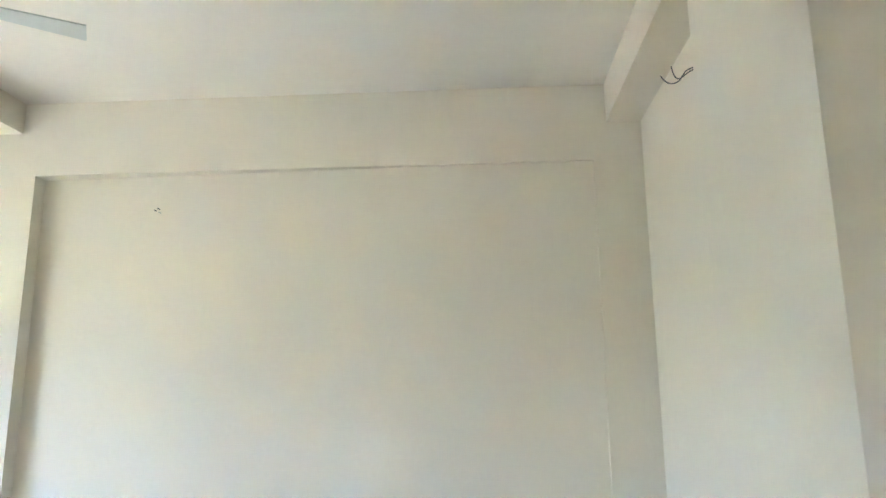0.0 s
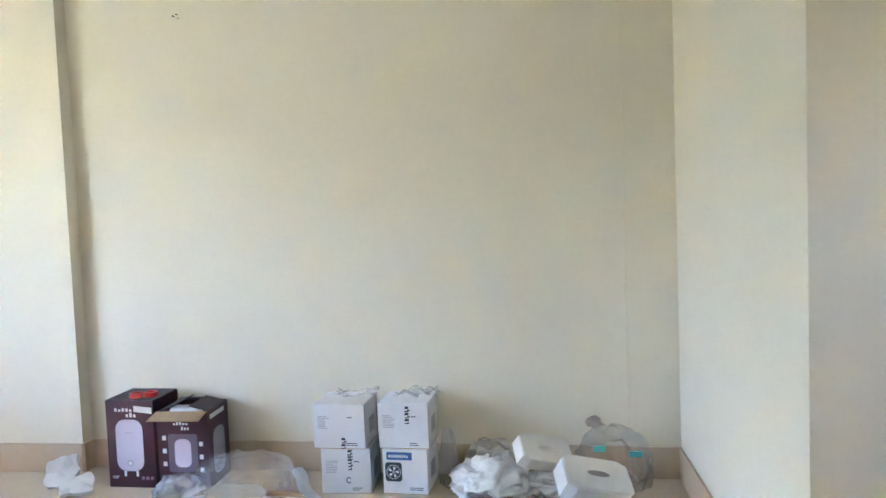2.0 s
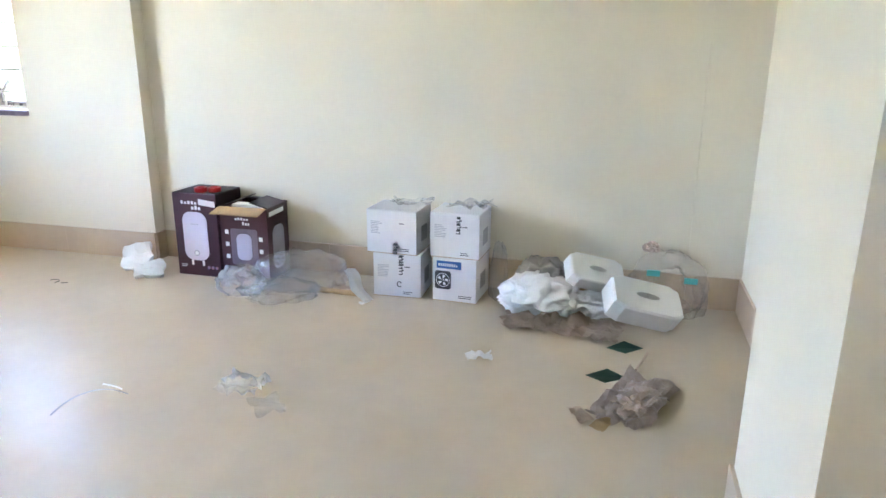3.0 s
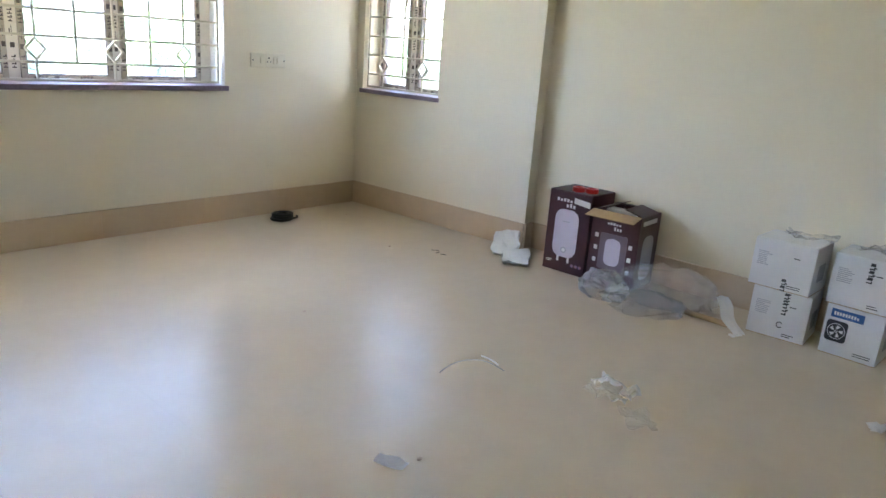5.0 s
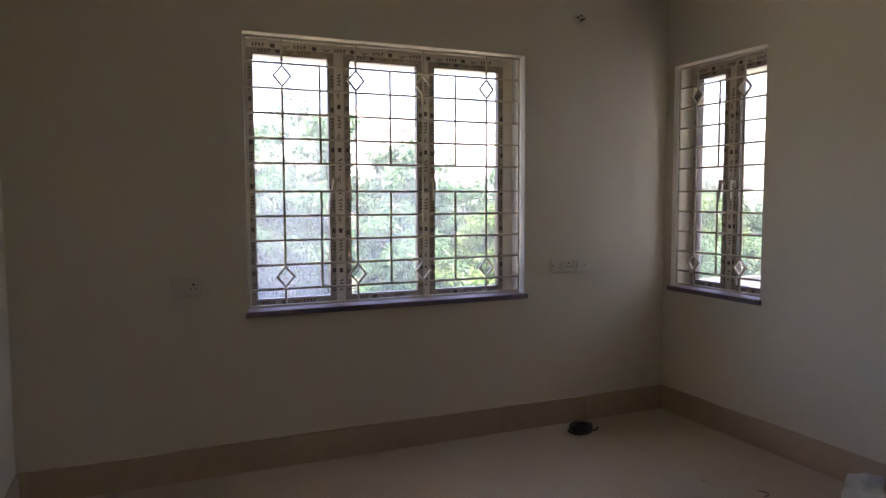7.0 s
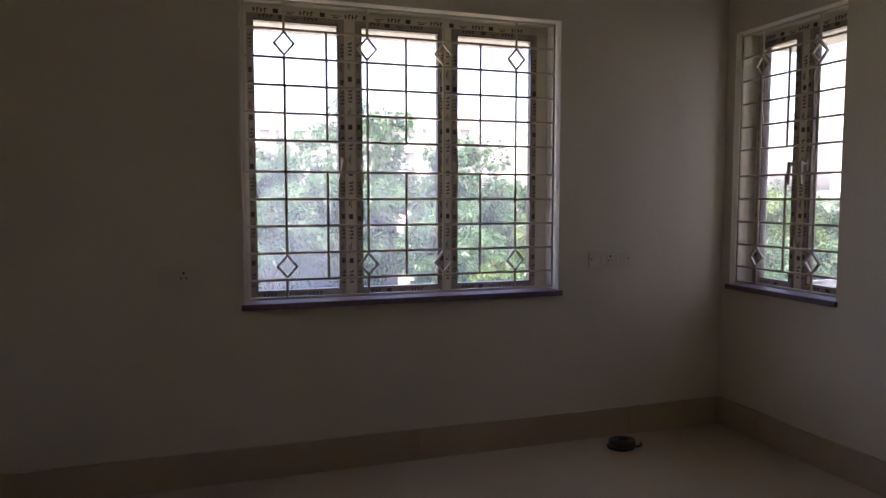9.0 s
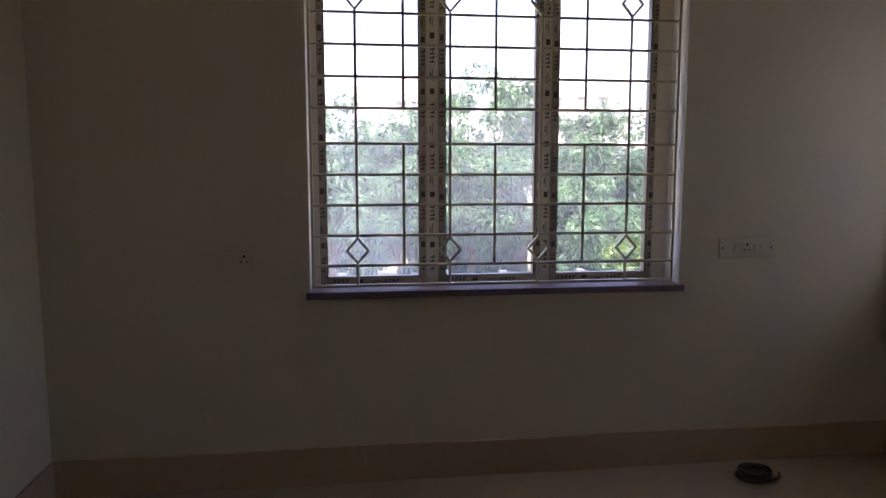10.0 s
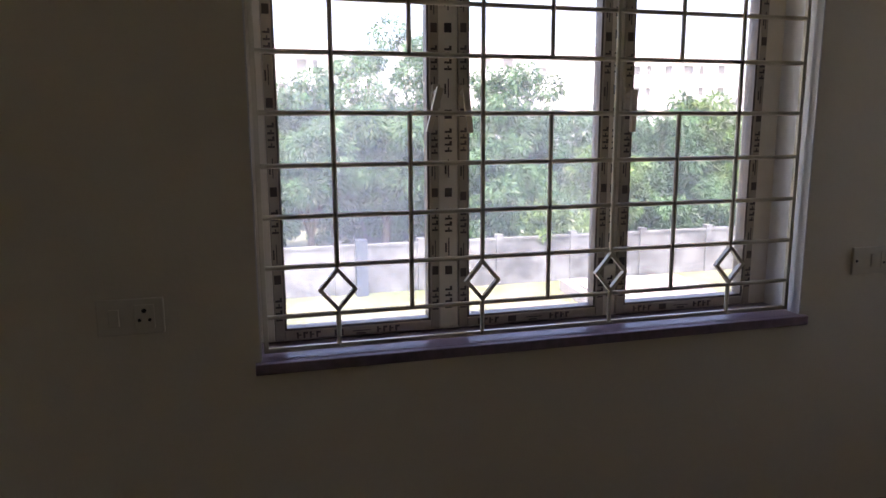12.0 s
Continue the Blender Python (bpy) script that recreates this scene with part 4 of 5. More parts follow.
def make_white_box(x, y, z, w, d, h, turn, style, label, band=(0.1, 0.9), ring=None):
    rng = random.Random(style * 5 + int(z * 10))
    root = thing("white_carton", label, "box", wframe((x, y, z), (0, -1, 0), (1, 0, 0)) @ pose(0, 0, 0, rz=turn), group="stacked white cartons")
    bm = bmesh.new()
    box(bm, 0, w, 0, d, 0, h - 0.002, bevel=0.003)
    body = part("body", bm, M_BOXWHITE, root)
    for a, c in ((0.002, w / 2 - 0.001), (w / 2 + 0.001, w - 0.002)):
        bm = bmesh.new()
        box(bm, a, c, 0.002, d - 0.002, h - 0.003, h)
        part("top_flap", bm, M_BOXWHITE, root)
    bm = bmesh.new()
    box(bm, 0.0, w, -0.0006, 0.0015, 0.0, 0.003)
    box(bm, w - 0.0015, w + 0.0006, 0.0, d, 0.0, 0.003)
    part("worn_edge", bm, M_CARD, body, "brown worn lower edge")
    if style == 0:
        bm = bmesh.new()
        # upright row of heavy lettering bars, each a stem with a short arm
        zz, u = h * band[0], w * 0.53
        while zz < h * band[1] - 0.008:
            t_ = rng.choice((0.006, 0.008))
            lean = 0.004 * rng.random()
            box(bm, u + lean, u + 0.021, -0.0014, 0.001, zz, zz + t_ * 0.75)
            box(bm, u + rng.choice((0.004, 0.016)), u + 0.021 + rng.choice((0.0, 0.006)), -0.0013, 0.001, zz + t_ * 0.75, zz + t_ + 0.004)
            zz += t_ + 0.007
        if ring:
            for k in range(14):
                a, b2 = radians(30 + k * 21), radians(30 + (k + 1) * 21)
                tube(bm, (w * 0.55 + 0.011 * math.cos(a), -0.0008, h * ring + 0.013 * math.sin(a)), (w * 0.55 + 0.011 * math.cos(b2), -0.0008, h * ring + 0.013 * math.sin(b2)), 0.0022, 5)
        lines(bm, rng, w * 0.66, h * 0.70, 0.035, 1, 0, t=0.004)
        lines(bm, rng, w * 0.62, 0.025, 0.06, 2, 0)
        part("lettering", bm, M_DARKPRINT, body, "black lettering bars")
        bm = bmesh.new()
        lines(bm, rng, 0.022, h * 0.72, 0.06, 8, 0, pitch=0.008)
        part("small_print", bm, M_GREYPRINT, body, "grey lines of small print")
    else:
        bm = bmesh.new()
        box(bm, 0.02, w * 0.66, -0.0014, 0.001, h * 0.76, h * 0.93)
        part("blue_band", bm, M_BLUEPRINT, body, "blue printed band")
        bm = bmesh.new()
        rounded_panel(bm, 0.012, 0.092, h * 0.28, h * 0.70, 0.014, 0)
        part("printed_fan", bm, M_DARKPRINT, body, "dark printed picture of a small fan")
        bm = bmesh.new()
        for k in range(5):
            a = k * math.tau / 5
            vs = [bm.verts.new((0.052 + r * math.cos(a + o), -0.0028, h * 0.49 + r * math.sin(a + o))) for r, o in ((0.009, 0.0), (0.026, -0.25), (0.027, 0.3), (0.012, 0.5))]
            bm.faces.new(vs[::-1])
        for r in (0.033, 0.005):
            for k in range(20):
                a, b2 = k * math.tau / 20, (k + 1) * math.tau / 20
                tube(bm, (0.052 + r * math.cos(a), -0.0025, h * 0.49 + r * math.sin(a)), (0.052 + r * math.cos(b2), -0.0025, h * 0.49 + r * math.sin(b2)), 0.0012, 5)
        part("printed_rings", bm, M_WHITEPRINT, body)
        bm = bmesh.new()
        strokes(bm, rng, 0.03, h * 0.81, w * 0.45, 0.014, -0.0012, 9)
        part("band_lettering", bm, M_WHITEPRINT, body)
        bm = bmesh.new()
        lines(bm, rng, w * 0.6, 0.03, 0.07, 2, 0)
        part("lettering", bm, M_DARKPRINT, body)
    bm = bmesh.new()
    vs = box(bm, w - 0.001, w + 0.0016, d * 0.3, d * 0.7, h * 0.25, h * 0.6)
    part("side_label", bm, M_GREYPRINT, body, "grey label on the side")
    return root


make_white_box(-0.235, -2.900, 0.0, 0.238, 0.225, 0.217, 2.0, 0, "white printed carton at the bottom of a stack", (0.52, 1.0), 0.30)
make_white_box(-0.228, -2.868, 0.217, 0.252, 0.225, 0.212, -2.5, 0, "white printed carton on top of another", (0.0, 0.26))
make_white_box(-0.222, -3.195, 0.0, 0.215, 0.235, 0.215, -4.0, 1, "white carton with a blue band and dark fan picture")
make_white_box(-0.215, -3.180, 0.215, 0.240, 0.225, 0.215, -3.0, 0, "white printed carton on top, wrapped in film", (0.55, 0.97))


def crumple(name, size, mat, seed, sub=4, rough=0.35, ridges=3.0, flat=0.0, smooth=False):
    """A crumpled heap resting on z=0: sphere shaped by folded noise."""
    bm = bmesh.new()
    bmesh.ops.create_icosphere(bm, subdivisions=sub, radius=1.0)
    off = Vector((seed * 7.3, seed * 3.1, seed * 5.7))
    for v in bm.verts:
        p = v.co.normalized()
        wob = p + noise.noise_vector(p * 1.7 + off) * 0.35
        n1 = abs(noise.noise(wob * ridges * 0.6 + off)) * 2.0
        n2 = abs(noise.noise(wob * ridges * 1.5 + off * 2)) * 1.0
        k = 1.0 - rough * (n1 + n2 * 0.6)
        q = p * k
        q.z = max(q.z, -0.45 + flat * 0.2 * noise.noise(p * 5 + off))
        v.co = Vector((q.x * size[0], q.y * size[1], (q.z + 0.45) / 1.45 * size[2]))
    lo = min(v.co.z for v in bm.verts)
    for v in bm.verts:
        v.co.z -= lo
    return mesh_of(name, bm, mat, smooth)


def litter(name, me, m, label, category, group=""):
    ob = new(name, me)
    ob.matrix_basis = m
    return tagged(ob, label, category, group)


def sheet(name, w, d, mat, seed, lift=0.02, n=14, freq=14.0, jag=0.0):
    """A loose creased sheet lying on the floor, with thickness."""
    bm = bmesh.new()
    off = Vector((seed * 3.7, seed * 1.9, 0))
    top = []
    for j in range(n + 1):
        row = []
        for i in range(n + 1):
            x, y = (i / n - 0.5) * w, (j / n - 0.5) * d
            e = 1 + jag * noise.noise(Vector((i * 0.45, j * 0.45, seed)))
            p = Vector((x * e, y * e, 0))
            z = lift * (0.5 + abs(noise.noise(p * freq + off)) * 1.4 - 0.35 * noise.noise(p * freq * 2.2 + off))
            row.append(bm.verts.new((p.x, p.y, max(0.0, z - lift * 0.25))))
        top.append(row)
    for j in range(n):
        for i in range(n):
            bm.faces.new((top[j][i], top[j][i + 1], top[j + 1][i + 1], top[j + 1][i]))
    r = bmesh.ops.solidify(bm, geom=bm.faces[:], thickness=0.0015)
    lo = min(v.co.z for v in bm.verts)
    for v in bm.verts:
        v.co.z -= lo
    return mesh_of(name, bm, mat)


# packing foam by the pier
for nm, (x, y, z, rx, ry, rz), (w, d, h) in (("a", (-0.150, -1.500, 0.0, 0, 44, 24), (0.16, 0.15, 0.03)), ("b", (-0.262, -1.650, 0.0, 0, 24, 30), (0.13, 0.15, 0.022))):
    bm = bmesh.new()
    box(bm, -w / 2, w / 2, -d / 2, d / 2, 0, h)
    bmesh.ops.subdivide_edges(bm, edges=bm.edges[:], cuts=5, use_grid_fill=True)
    for v in bm.verts:
        q = noise.noise_vector(v.co * 17 + Vector((len(nm), ord(nm), 0))) * 0.022
        fx, fy = 2 * v.co.x / w, 2 * v.co.y / d
        v.co.x *= math.sqrt(1 - 0.2 * min(1, fy * fy))
        v.co.y *= math.sqrt(1 - 0.2 * min(1, fx * fx))
        bend = 3.0 * v.co.x * v.co.x
        v.co += Vector((q.x, q.y, (q.z * 0.7 + bend) if v.co.z > 0.005 else max(0, bend)))
    lean = Matrix.Rotation(radians(-ry), 4, "Y")
    for v in bm.verts:
        v.co = lean @ v.co
    lo = min(v.co.z for v in bm.verts)
    for v in bm.verts:
        v.co.z -= lo
    litter("foam_sheet", mesh_of("foam_sheet", bm, M_FOAM), pose(x, y, z, rz=rz), "torn white packing foam lying by the pier", "foam", "foam pieces")

# clear bag heaped beside the cartons
litter("plastic_bag", crumple("plastic_bag", (0.17, 0.27, 0.20), M_FILMCLEAR, 3, 5, 0.24, 3.0, smooth=True), pose(-0.20, -2.50, 0, rz=8), "large clear crumpled plastic bag heaped by the cartons", "plastic bag")
litter("plastic_bag", crumple("plastic_bag", (0.11, 0.15, 0.14), M_FILMHAZY, 5, 5, 0.22, 2.4, smooth=True), pose(-0.345, -2.24, 0, rz=-20), "hazy white plastic bag crumpled against the maroon carton", "plastic bag")
litter("plastic_bag", crumple("plastic_bag", (0.12, 0.19, 0.10), M_FILMCLEAR, 6, 5, 0.26, 3.2, smooth=True), pose(-0.39, -2.49, 0, rz=25), "clear flattened plastic bag spread on the floor", "plastic bag")
litter("card_strip", sheet("card_strip", 0.20, 0.07, M_PAPERB, 9, 0.025, 10, 16, 0.2), pose(-0.20, -2.74, 0, rz=80), "crumpled brown paper strip on the floor", "paper")
bm = bmesh.new()
tube(bm, (-0.10, 0, 0.014), (0.10, 0.0, 0.014), 0.013, 12)
litter("paper_roll", mesh_of("paper_roll", bm, M_CARD), pose(-0.275, -2.735, 0, rz=86), "thin brown card tube on the floor", "tube")


def make_packet():
    """A long folded paper packet that slopes from the heap down to the floor, creased along its length."""
    root = thing("packet", "white printed packet leaning in crumpled folds", "packet", pose(-0.235, -2.772, 0.0, rz=-127))
    bm = bmesh.new()
    n, rows = 9, []
    for k in range(n + 1):
        f = k / n
        z = 0.115 * (1 - f) ** 1.2 + 0.004
        kink = 0.006 * math.sin(f * 9)
        rows.append([bm.verts.new((f * 0.17, sy * (0.031 + 0.007 * math.sin(f * 5 + sy)) + kink, z + dz))
                     for sy, dz in ((-1, 0.0), (-0.2, 0.012), (1, 0.002))])
    for p, q in zip(rows, rows[1:]):
        for a in range(2):
            bm.faces.new((p[a], q[a], q[a + 1], p[a + 1]))
    bmesh.ops.solidify(bm, geom=bm.faces[:], thickness=0.004)
    lo = min(v.co.z for v in bm.verts)
    for v in bm.verts:
        v.co.z -= lo
    part("cover", bm, M_PAPERW, root)
    for k in range(3):
        bm = bmesh.new()
        box(bm, 0.155 + 0.004 * k, 0.185 - 0.006 * k, -0.045 + 0.022 * k, -0.03 + 0.022 * k, -0.0015, 0.007 + 0.002 * k, bevel=0.002)
        part("torn_tab", bm, M_PAPERW, root, "torn white tab of the packet")
    return root


make_packet()

# film over the stack of white cartons
litter("plastic_film", sheet("plastic_film", 0.12, 0.20, M_FILMCLEAR, 8, 0.045, 14, 13, 0.4), pose(-0.06, -3.05, 0.429, rz=10), "clear film crumpled on top of the white carton", "plastic film")
litter("plastic_film", sheet("plastic_film", 0.15, 0.21, M_FILMCLEAR, 9, 0.055, 14, 12, 0.4), pose(-0.09, -3.35, 0.43, rz=-15), "clear film crumpled on top of the white carton", "plastic film")
litter("plastic_film", crumple("plastic_film", (0.10, 0.05, 0.30), M_FILMCLEAR, 15, 4, 0.25, 2.6, smooth=True), pose(-0.09, -3.49, 0.0, rz=-4), "clear film slumped beside the white cartons", "plastic film")

# pile of milky bags, foam end pieces and brown paper
litter("polythene_bag", crumple("polythene_bag", (0.24, 0.21, 0.17), M_POLY, 21, 5, 0.30, 3.0, smooth=True), pose(-0.17, -3.70, 0, rz=10), "milky white crumpled polythene bag in a heap", "plastic bag")
litter("polythene_bag", crumple("polythene_bag", (0.15, 0.14, 0.23), M_FILMHAZY, 23, 5, 0.28, 2.6, smooth=True), pose(-0.06, -3.70, 0, rz=40), "hazy plastic bag bulging over the white heap", "plastic bag")
litter("polythene_bag", crumple("polythene_bag", (0.11, 0.15, 0.11), M_POLY, 25, 5, 0.30, 3.0, smooth=True), pose(-0.19, -3.96, 0, rz=15), "flattened milky polythene bag under a foam piece", "plastic bag")
litter("brown_paper", sheet("brown_paper", 0.22, 0.50, M_PAPERB, 31, 0.045, 18, 9, 0.25), pose(-0.42, -3.83, 0, rz=-8), "crumpled brown paper under the white bags", "paper")


def make_foam_end(m, w, d, h, label):
    """Moulded foam end cap with a slot through its face."""
    bm = bmesh.new()
    n = 20
    oval = [(w * 0.17 * math.cos(k * math.tau / n), d * 0.09 * math.sin(k * math.tau / n)) for k in range(n)]
    outer = []
    for k in range(n):
        a = k * math.tau / n
        c, s = math.cos(a), math.sin(a)
        e = 8
        f = (abs(c) ** e + abs(s) ** e) ** (-1 / e)
        outer.append((w / 2 * c * f, d / 2 * s * f))
    rings = []
    for pts, z in ((outer, 0), (outer, h * 0.9), ([(x * 0.95, y * 0.93) for x, y in outer], h), (oval, h), ([(x * 0.9, y * 0.9) for x, y in oval], h * 0.35)):
        rings.append([bm.verts.new((x, y, z)) for x, y in pts])
    for p, q in zip(rings, rings[1:]):
        for k in range(n):
            bm.faces.new((p[k], p[(k + 1) % n], q[(k + 1) % n], q[k]))
    bm.faces.new(rings[0][::-1])
    bm.faces.new(rings[-1])
    bmesh.ops.recalc_face_normals(bm, faces=bm.faces)
    low = min((m.to_3x3() @ v.co).z for v in bm.verts)
    ob = new("foam_end_piece", mesh_of("foam_end_piece", bm, M_FOAM))
    ob.matrix_basis = Matrix.Translation((0, 0, -low)) @ m
    return tagged(ob, label, "foam", "foam end pieces")


make_foam_end(pose(-0.33, -4.14, 0.006, rx=32, ry=15, rz=-70), 0.32, 0.18, 0.10, "white moulded foam end piece with a slot, tilted")
make_foam_end(pose(-0.15, -3.93, 0.085, rx=40, ry=15, rz=-64), 0.27, 0.15, 0.07, "white moulded foam piece leaning on the bags")
tb = thing("plastic_bag", "clear plastic bag with teal print and something brown", "plastic bag", pose(-0.09, -4.27, 0))
cv = new("film", crumple("film", (0.13, 0.20, 0.30), M_FILMCLEAR, 41, 5, 0.22, 2.2, smooth=True))
cv.parent = tb
for q in ((-0.118, 0.07, 0.215), (-0.115, -0.09, 0.19)):
    bm = bmesh.new()
    vs = box(bm, -0.003, 0.003, -0.028, 0.028, -0.014, 0.014)
    for v in vs:
        v.co = Matrix.Translation(q) @ Matrix.Rotation(radians(-14), 4, "Y") @ v.co
    part("printed_mark", bm, M_TEAL, tb, "teal printed mark")
ct = new("contents", crumple("contents", (0.05, 0.07, 0.07), M_PAPERB, 44, 4, 0.3))
ct.parent = tb
ct.matrix_basis = pose(0.0, -0.05, 0.004)
litter("paper_wad", crumple("paper_wad", (0.035, 0.045, 0.05), M_PAPERD, 47, 4, 0.35), pose(-0.05, -4.19, 0.272), "small brown paper wad on the clear bag", "paper")

# brown wrapper with green cards
litter("brown_wrapper", sheet("brown_wrapper", 0.36, 0.20, M_PAPERD, 52, 0.045, 20, 9, 0.22), pose(-1.03, -4.13, 0, rz=-22), "crumpled dull brown wrapper lying on the floor", "wrapper")
litter("brown_wrapper", crumple("brown_wrapper", (0.13, 0.08, 0.06), M_PAPERD, 53, 4, 0.35), pose(-1.06, -4.14, 0.0, rz=-20), "crumpled lump of brown wrapper", "wrapper")
litter("brown_scrap", sheet("brown_scrap", 0.10, 0.05, M_PAPERB, 54, 0.012, 8, 16, 0.2), pose(-1.16, -3.955, 0, rz=30), "small scrap of brown card", "paper")
litter("brown_scrap", sheet("brown_scrap", 0.09, 0.05, M_CARD, 58, 0.014, 8, 16, 0.2), pose(-1.20, -4.03, 0, rz=-30), "small yellow-brown scrap of card", "paper")
for k, (x, y, rz) in enumerate(((-0.58, -4.095, 20), (-0.86, -4.03, 12))):
    bm = bmesh.new()
    vs = [bm.verts.new(p) for p in ((0, -0.078, 0.003), (0.038, -0.01, 0.022), (0, 0.078, 0.012), (-0.04, 0.012, 0.002))]
    bm.faces.new(vs)
    bmesh.ops.solidify(bm, geom=bm.faces[:], thickness=0.0018)
    lo = min(v.co.z for v in bm.verts)
    for v in bm.verts:
        v.co.z -= lo
    litter("green_card", mesh_of("green_card", bm, M_GREENCARD), pose(x, y, 0, rz=rz), "dark green card tag lying on the floor", "card", "green cards")
bm = bmesh.new()
tube(bm, (0, -0.09, 0.005), (0.0, 0.09, 0.007), 0.005, 8)
litter("stick", mesh_of("stick", bm, M_PAPERB), pose(-0.69, -4.16, 0, rz=75), "thin brown stick between the green cards", "stick")

# cable coil
cc = thing("cable_coil", "dark brown coil of cable lying on the floor", "cable coil", pose(-0.755, -0.185, 0))
for k in range(11):
    r = (0.056, 0.050, 0.056, 0.051, 0.054, 0.049, 0.038, 0.036, 0.037, 0.028, 0.030)[k] + 0.004 * math.sin(k * 2.1)
    bm = bmesh.new()
    mj, mn = 40, 8
    rr = 0.0085
    dx, dy, zz, tl = 0.006 * math.cos(k * 2.4), 0.006 * math.sin(k * 2.4), 0.0095 + (k // 2 if k < 6 else (k - 6) % 3) * 0.0150, 0.08 * math.sin(k * 1.7)
    sc = 1.0 + (k % 2) * 0.22
    ring = [[bm.verts.new((dx + (r * sc + rr * math.cos(b)) * math.cos(a), dy + (r * sc + rr * math.cos(b)) * math.sin(a) * 0.9, zz + rr * math.sin(b) + 0.004 * tl * math.cos(a))) for b in [j * math.tau / mn for j in range(mn)]] for a in [i * math.tau / mj for i in range(mj)]]
    for i in range(mj):
        for j in range(mn):
            bm.faces.new((ring[i][j], ring[(i + 1) % mj][j], ring[(i + 1) % mj][(j + 1) % mn], ring[i][(j + 1) % mn]))
    part("loop", bm, M_BLACK, cc, smooth=True)
wire_curve("loose_end", [(0.06, -0.02, 0.008), (0.09, -0.03, 0.007), (0.12, -0.01, 0.006), (0.125, 0.02, 0.006)], 0.006, M_BLACK, cc)

# small scraps
litter("paper_slip", sheet("paper_slip", 0.09, 0.05, M_PAPERW, 61, 0.02, 8, 9, 0.05), pose(-2.136, -2.565, 0, rz=-70), "small folded white paper slip on the floor", "paper")
litter("plastic_scrap", sheet("plastic_scrap", 0.12, 0.15, M_FILMHAZY, 63, 0.05, 14, 19, 0.4), pose(-1.285, -2.79, 0), "crumpled clear plastic scrap on the floor", "plastic scrap", "plastic scraps")
litter("plastic_scrap", sheet("plastic_scrap", 0.14, 0.10, M_FILMCLEAR, 64, 0.02, 10, 15, 0.4), pose(-1.375, -2.93, 0, rz=40), "flat clear plastic scrap on the floor", "plastic scrap", "plastic scraps")
litter("plastic_scrap", sheet("plastic_scrap", 0.06, 0.10, M_PAPERW, 65, 0.03, 10, 26, 0.4), pose(-0.81, -3.545, 0, rz=20), "small crumpled white scrap on the floor", "plastic scrap", "plastic scraps")
litter("plastic_scrap", sheet("plastic_scrap", 0.07, 0.05, M_FILMHAZY, 67, 0.015, 6, 20, 0.3), pose(-2.33, -3.42, 0, rz=10), "tiny clear scrap on the floor", "plastic scrap", "plastic scraps")
wire_curve("plastic_strip", [(-1.385, -2.295, 0.003), (-1.39, -2.33, 0.008), (-1.395, -2.36, 0.008), (-1.40, -2.385, 0.003)], 0.0032, M_PAPERW, None, "thin white plastic strip on the floor", "strip")
wire_curve("clear_strap", [(-1.615, -2.284, 0.003), (-1.54, -2.27, 0.012), (-1.46, -2.30, 0.02), (-1.42, -2.36, 0.016), (-1.425, -2.43, 0.003)], 0.0022, M_FILMHAZY, None, "thin clear curled strap on the floor", "strap")
wire_curve("black_strand", [(-0.475, -1.215, 0.003), (-0.44, -1.25, 0.005), (-0.47, -1.285, 0.004), (-0.50, -1.27, 0.003)], 0.002, M_BLACK, None, "short curled black strand on the floor", "strand")
wire_curve("black_strand", [(-0.50, -1.305, 0.003), (-0.49, -1.32, 0.004), (-0.485, -1.335, 0.003)], 0.002, M_BLACK, None, "short black strand on the floor", "strand")
bm = bmesh.new()
tube(bm, (-0.066, 0, 0.0045), (0.066, 0, 0.0045), 0.0042, 8)
litter("dark_stick", mesh_of("dark_stick", bm, M_BLACK), pose(-3.06, -0.552, 0, rz=-43), "thin dark stick on the floor near the wall", "stick")
for k, (x, y) in enumerate(((-2.443, -2.735), (-2.061, -2.603), (-0.32, -0.30), (-1.62, -1.52), (-0.62, -1.02))):
    litter("floor_crumb", crumple("floor_crumb", (0.011, 0.008, 0.007), M_PAPERB, 70 + k, 2, 0.3), pose(x, y, 0), "tiny brown crumb of dirt on the floor", "crumb", "crumbs")

# ---------------------------------------------------------------- floor tiles and skirting
FLOOR = tagged(new("floor"), "glossy beige marbled floor tiles", "floor", kind="structure")
_cache = {}


def tile_mesh(w, d):
    key = (round(w, 3), round(d, 3))
    if key not in _cache:
        e, z = 0.00006, 0.0
        x, y = w / 2 - 0.00006, d / 2 - 0.00006
        vs = [(-x, -y, -0.003), (x, -y, -0.003), (x, y, -0.003), (-x, y, -0.003), (-x, -y, -e), (x, -y, -e), (x, y, -e), (-x, y, -e),
              (-x + e, -y + e, z), (x - e, -y + e, z), (x - e, y - e, z), (-x + e, y - e, z)]
        fs = [(8, 9, 10, 11)] + [(a, (a + 1) % 4, 4 + (a + 1) % 4, 4 + a) for a in range(4)] + [(4 + a, 4 + (a + 1) % 4, 8 + (a + 1) % 4, 8 + a) for a in range(4)]
        _cache[key] = raw("tile", vs, fs, M_TILE)
    return _cache[key]


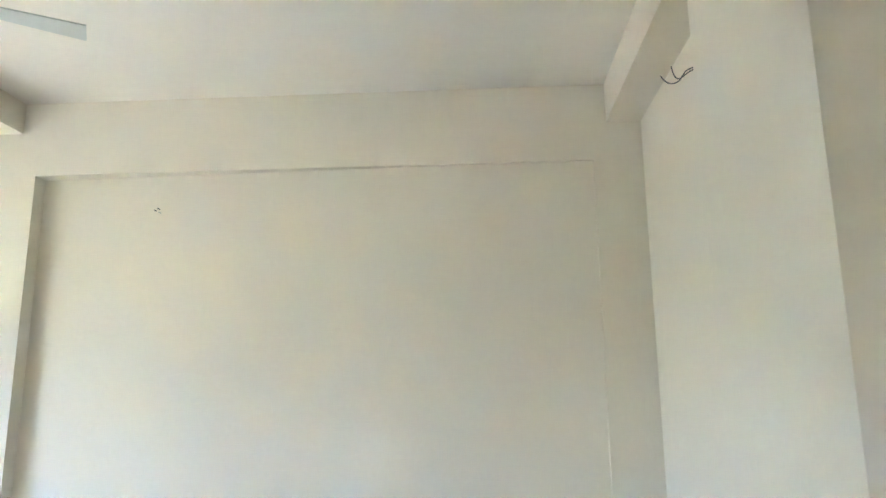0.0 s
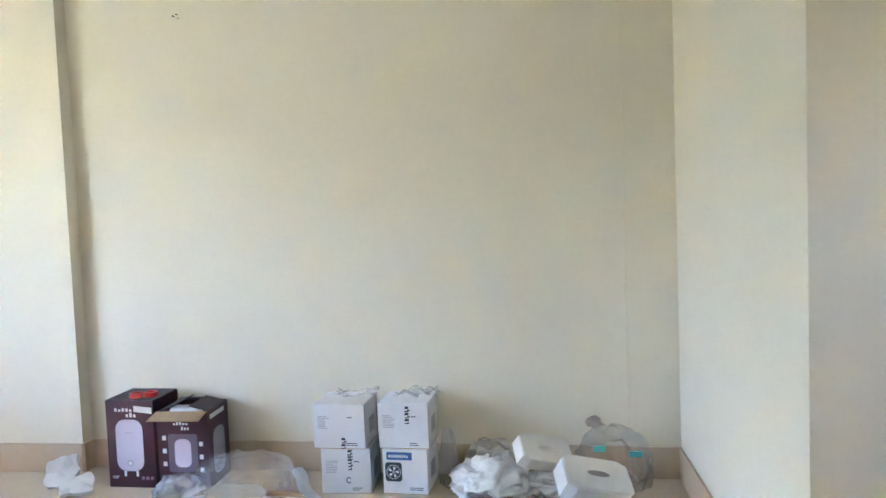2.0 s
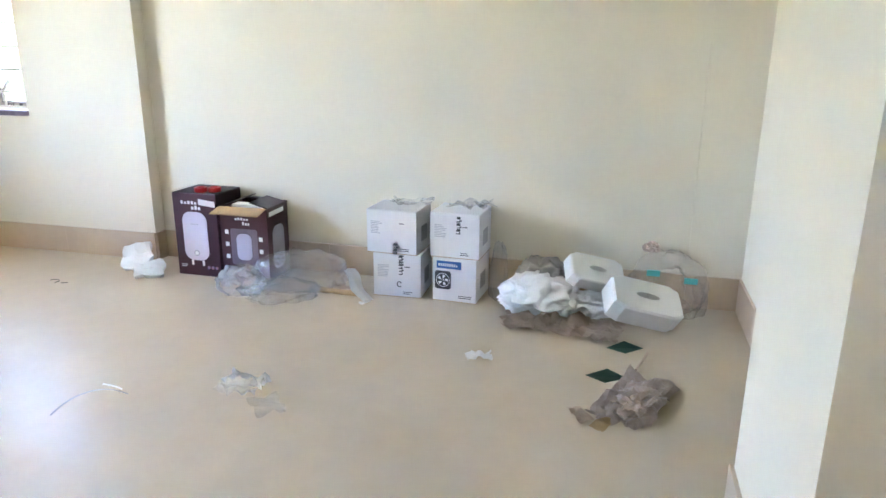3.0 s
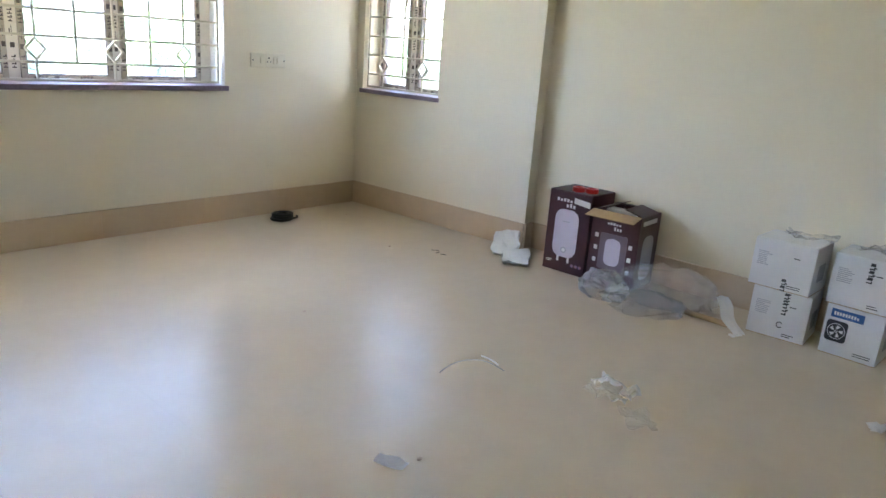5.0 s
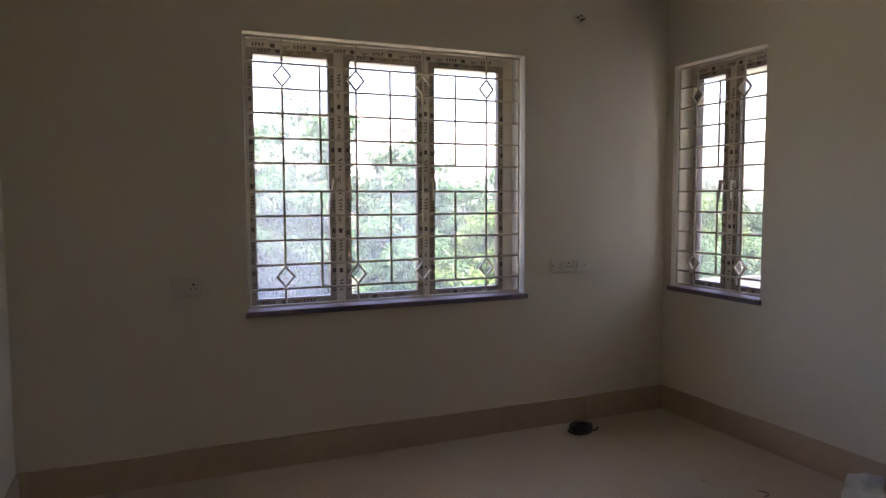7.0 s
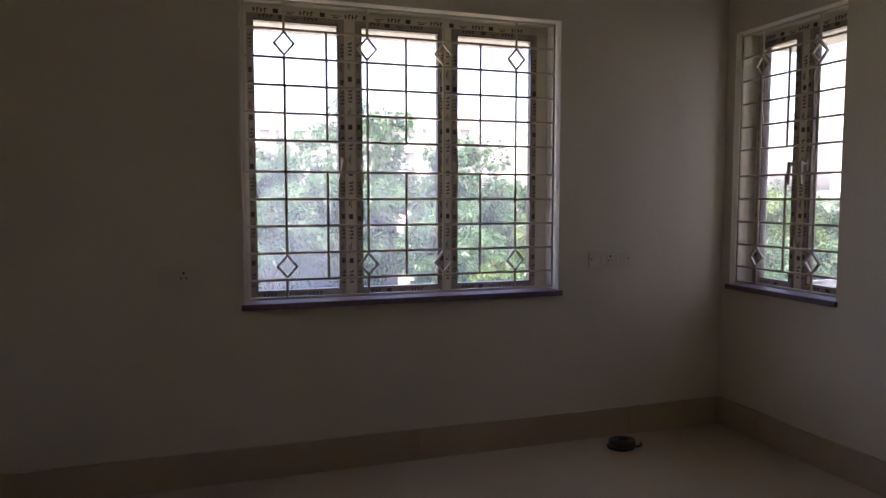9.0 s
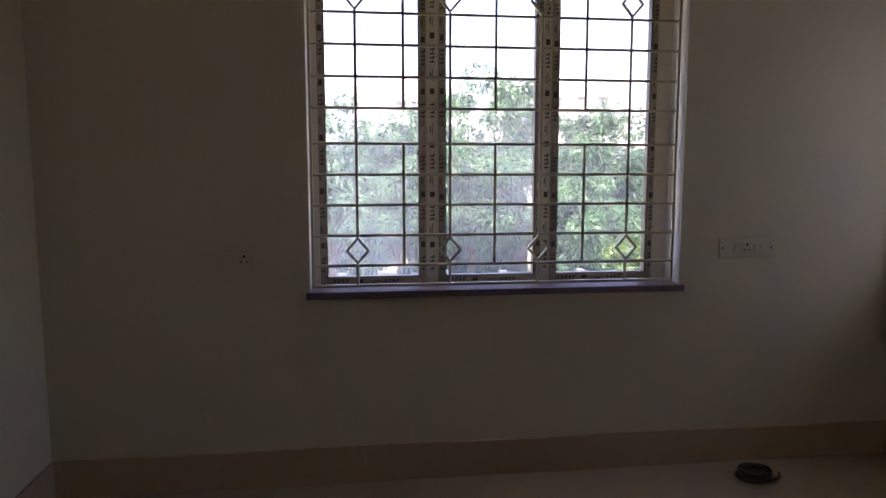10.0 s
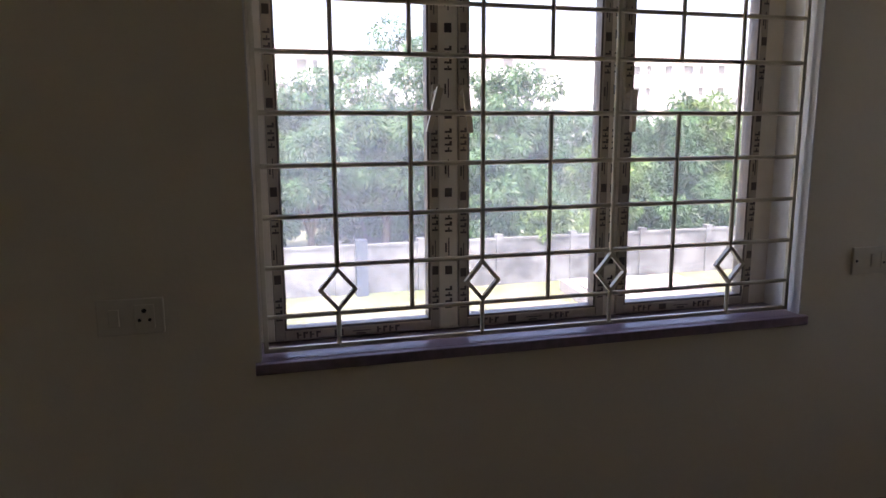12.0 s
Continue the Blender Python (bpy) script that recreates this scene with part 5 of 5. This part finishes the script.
def lay(x0, x1, y0, y1, s=0.6):
    xs = [x0]
    while xs[-1] < x1 - 1e-4:
        xs.append(min(xs[-1] + s, x1))
    ys = [y1]
    while ys[-1] > y0 + 1e-4:
        ys.append(max(ys[-1] - s, y0))
    for a, b in zip(xs, xs[1:]):
        for c, d in zip(ys[1:], ys):
            piece("tile", tile_mesh(b - a, d - c), FLOOR, pose((a + b) / 2, (c + d) / 2, 0))


lay(XW, REC, YS, 0)
lay(XW, COL_X0, CORR_Y, YS)

BASE = tagged(new("baseboard"), "tan skirting tiles along the foot of the walls", "baseboard", kind="structure")
SK_H, SK_T = 0.155, 0.011


def skirt(x, y, turn, length):
    """A run of skirting tiles from (x, y), along the direction turn, the room on its left."""
    done = 0.0
    while done < length - 1e-4:
        l = min(0.6, length - done)
        key = ("s", round(l, 3))
        if key not in _cache:
            g, e = 0.0006, 0.0015
            prof = [(0, 0.0005), (SK_T, 0.0005), (SK_T, SK_H - e), (SK_T - e, SK_H), (0, SK_H)]
            vs = [(g, a, b) for a, b in prof] + [(l - g, a, b) for a, b in prof]
            fs = [(i, (i + 1) % 5, 5 + (i + 1) % 5, 5 + i) for i in range(5)] + [(4, 3, 2, 1, 0), (5, 6, 7, 8, 9)]
            me = raw("skirting_tile", vs, fs, M_SKIRT)
            bmx = bmesh.new()
            bmx.from_mesh(me)
            bmesh.ops.recalc_face_normals(bmx, faces=bmx.faces)
            bmx.to_mesh(me)
            bmx.free()
            _cache[key] = me
        a = radians(turn)
        piece("skirting_tile", _cache[key], BASE, pose(x + math.cos(a) * done, y + math.sin(a) * done, 0, rz=turn))
        done += l


skirt(0, 0, 180, -XW)
skirt(0, REC_Y0, 90, -REC_Y0 - SK_T)
skirt(REC, REC_Y0, 180, REC - 0.0)
skirt(REC_S + 0.0003, REC_Y1 + SK_T, math.degrees(math.atan2(REC_Y0 - REC_Y1, REC - REC_S)), REC_Y0 - REC_Y1 - 2 * SK_T)
skirt(0.0, REC_Y1, 0, REC_S)
skirt(0, YS, 90, REC_Y1 - YS)
skirt(COL_X1, YS, 0, -COL_X1 - SK_T)
skirt(COL_X1, COL_Y, -90, COL_Y - YS - SK_T)
skirt(COL_X0 - SK_T, COL_Y, 0, COL_X1 - COL_X0 + 2 * SK_T)
skirt(COL_X0, CORR_Y, 90, COL_Y - CORR_Y)
skirt(XW, -SK_T, -90, -CORR_Y - SK_T)
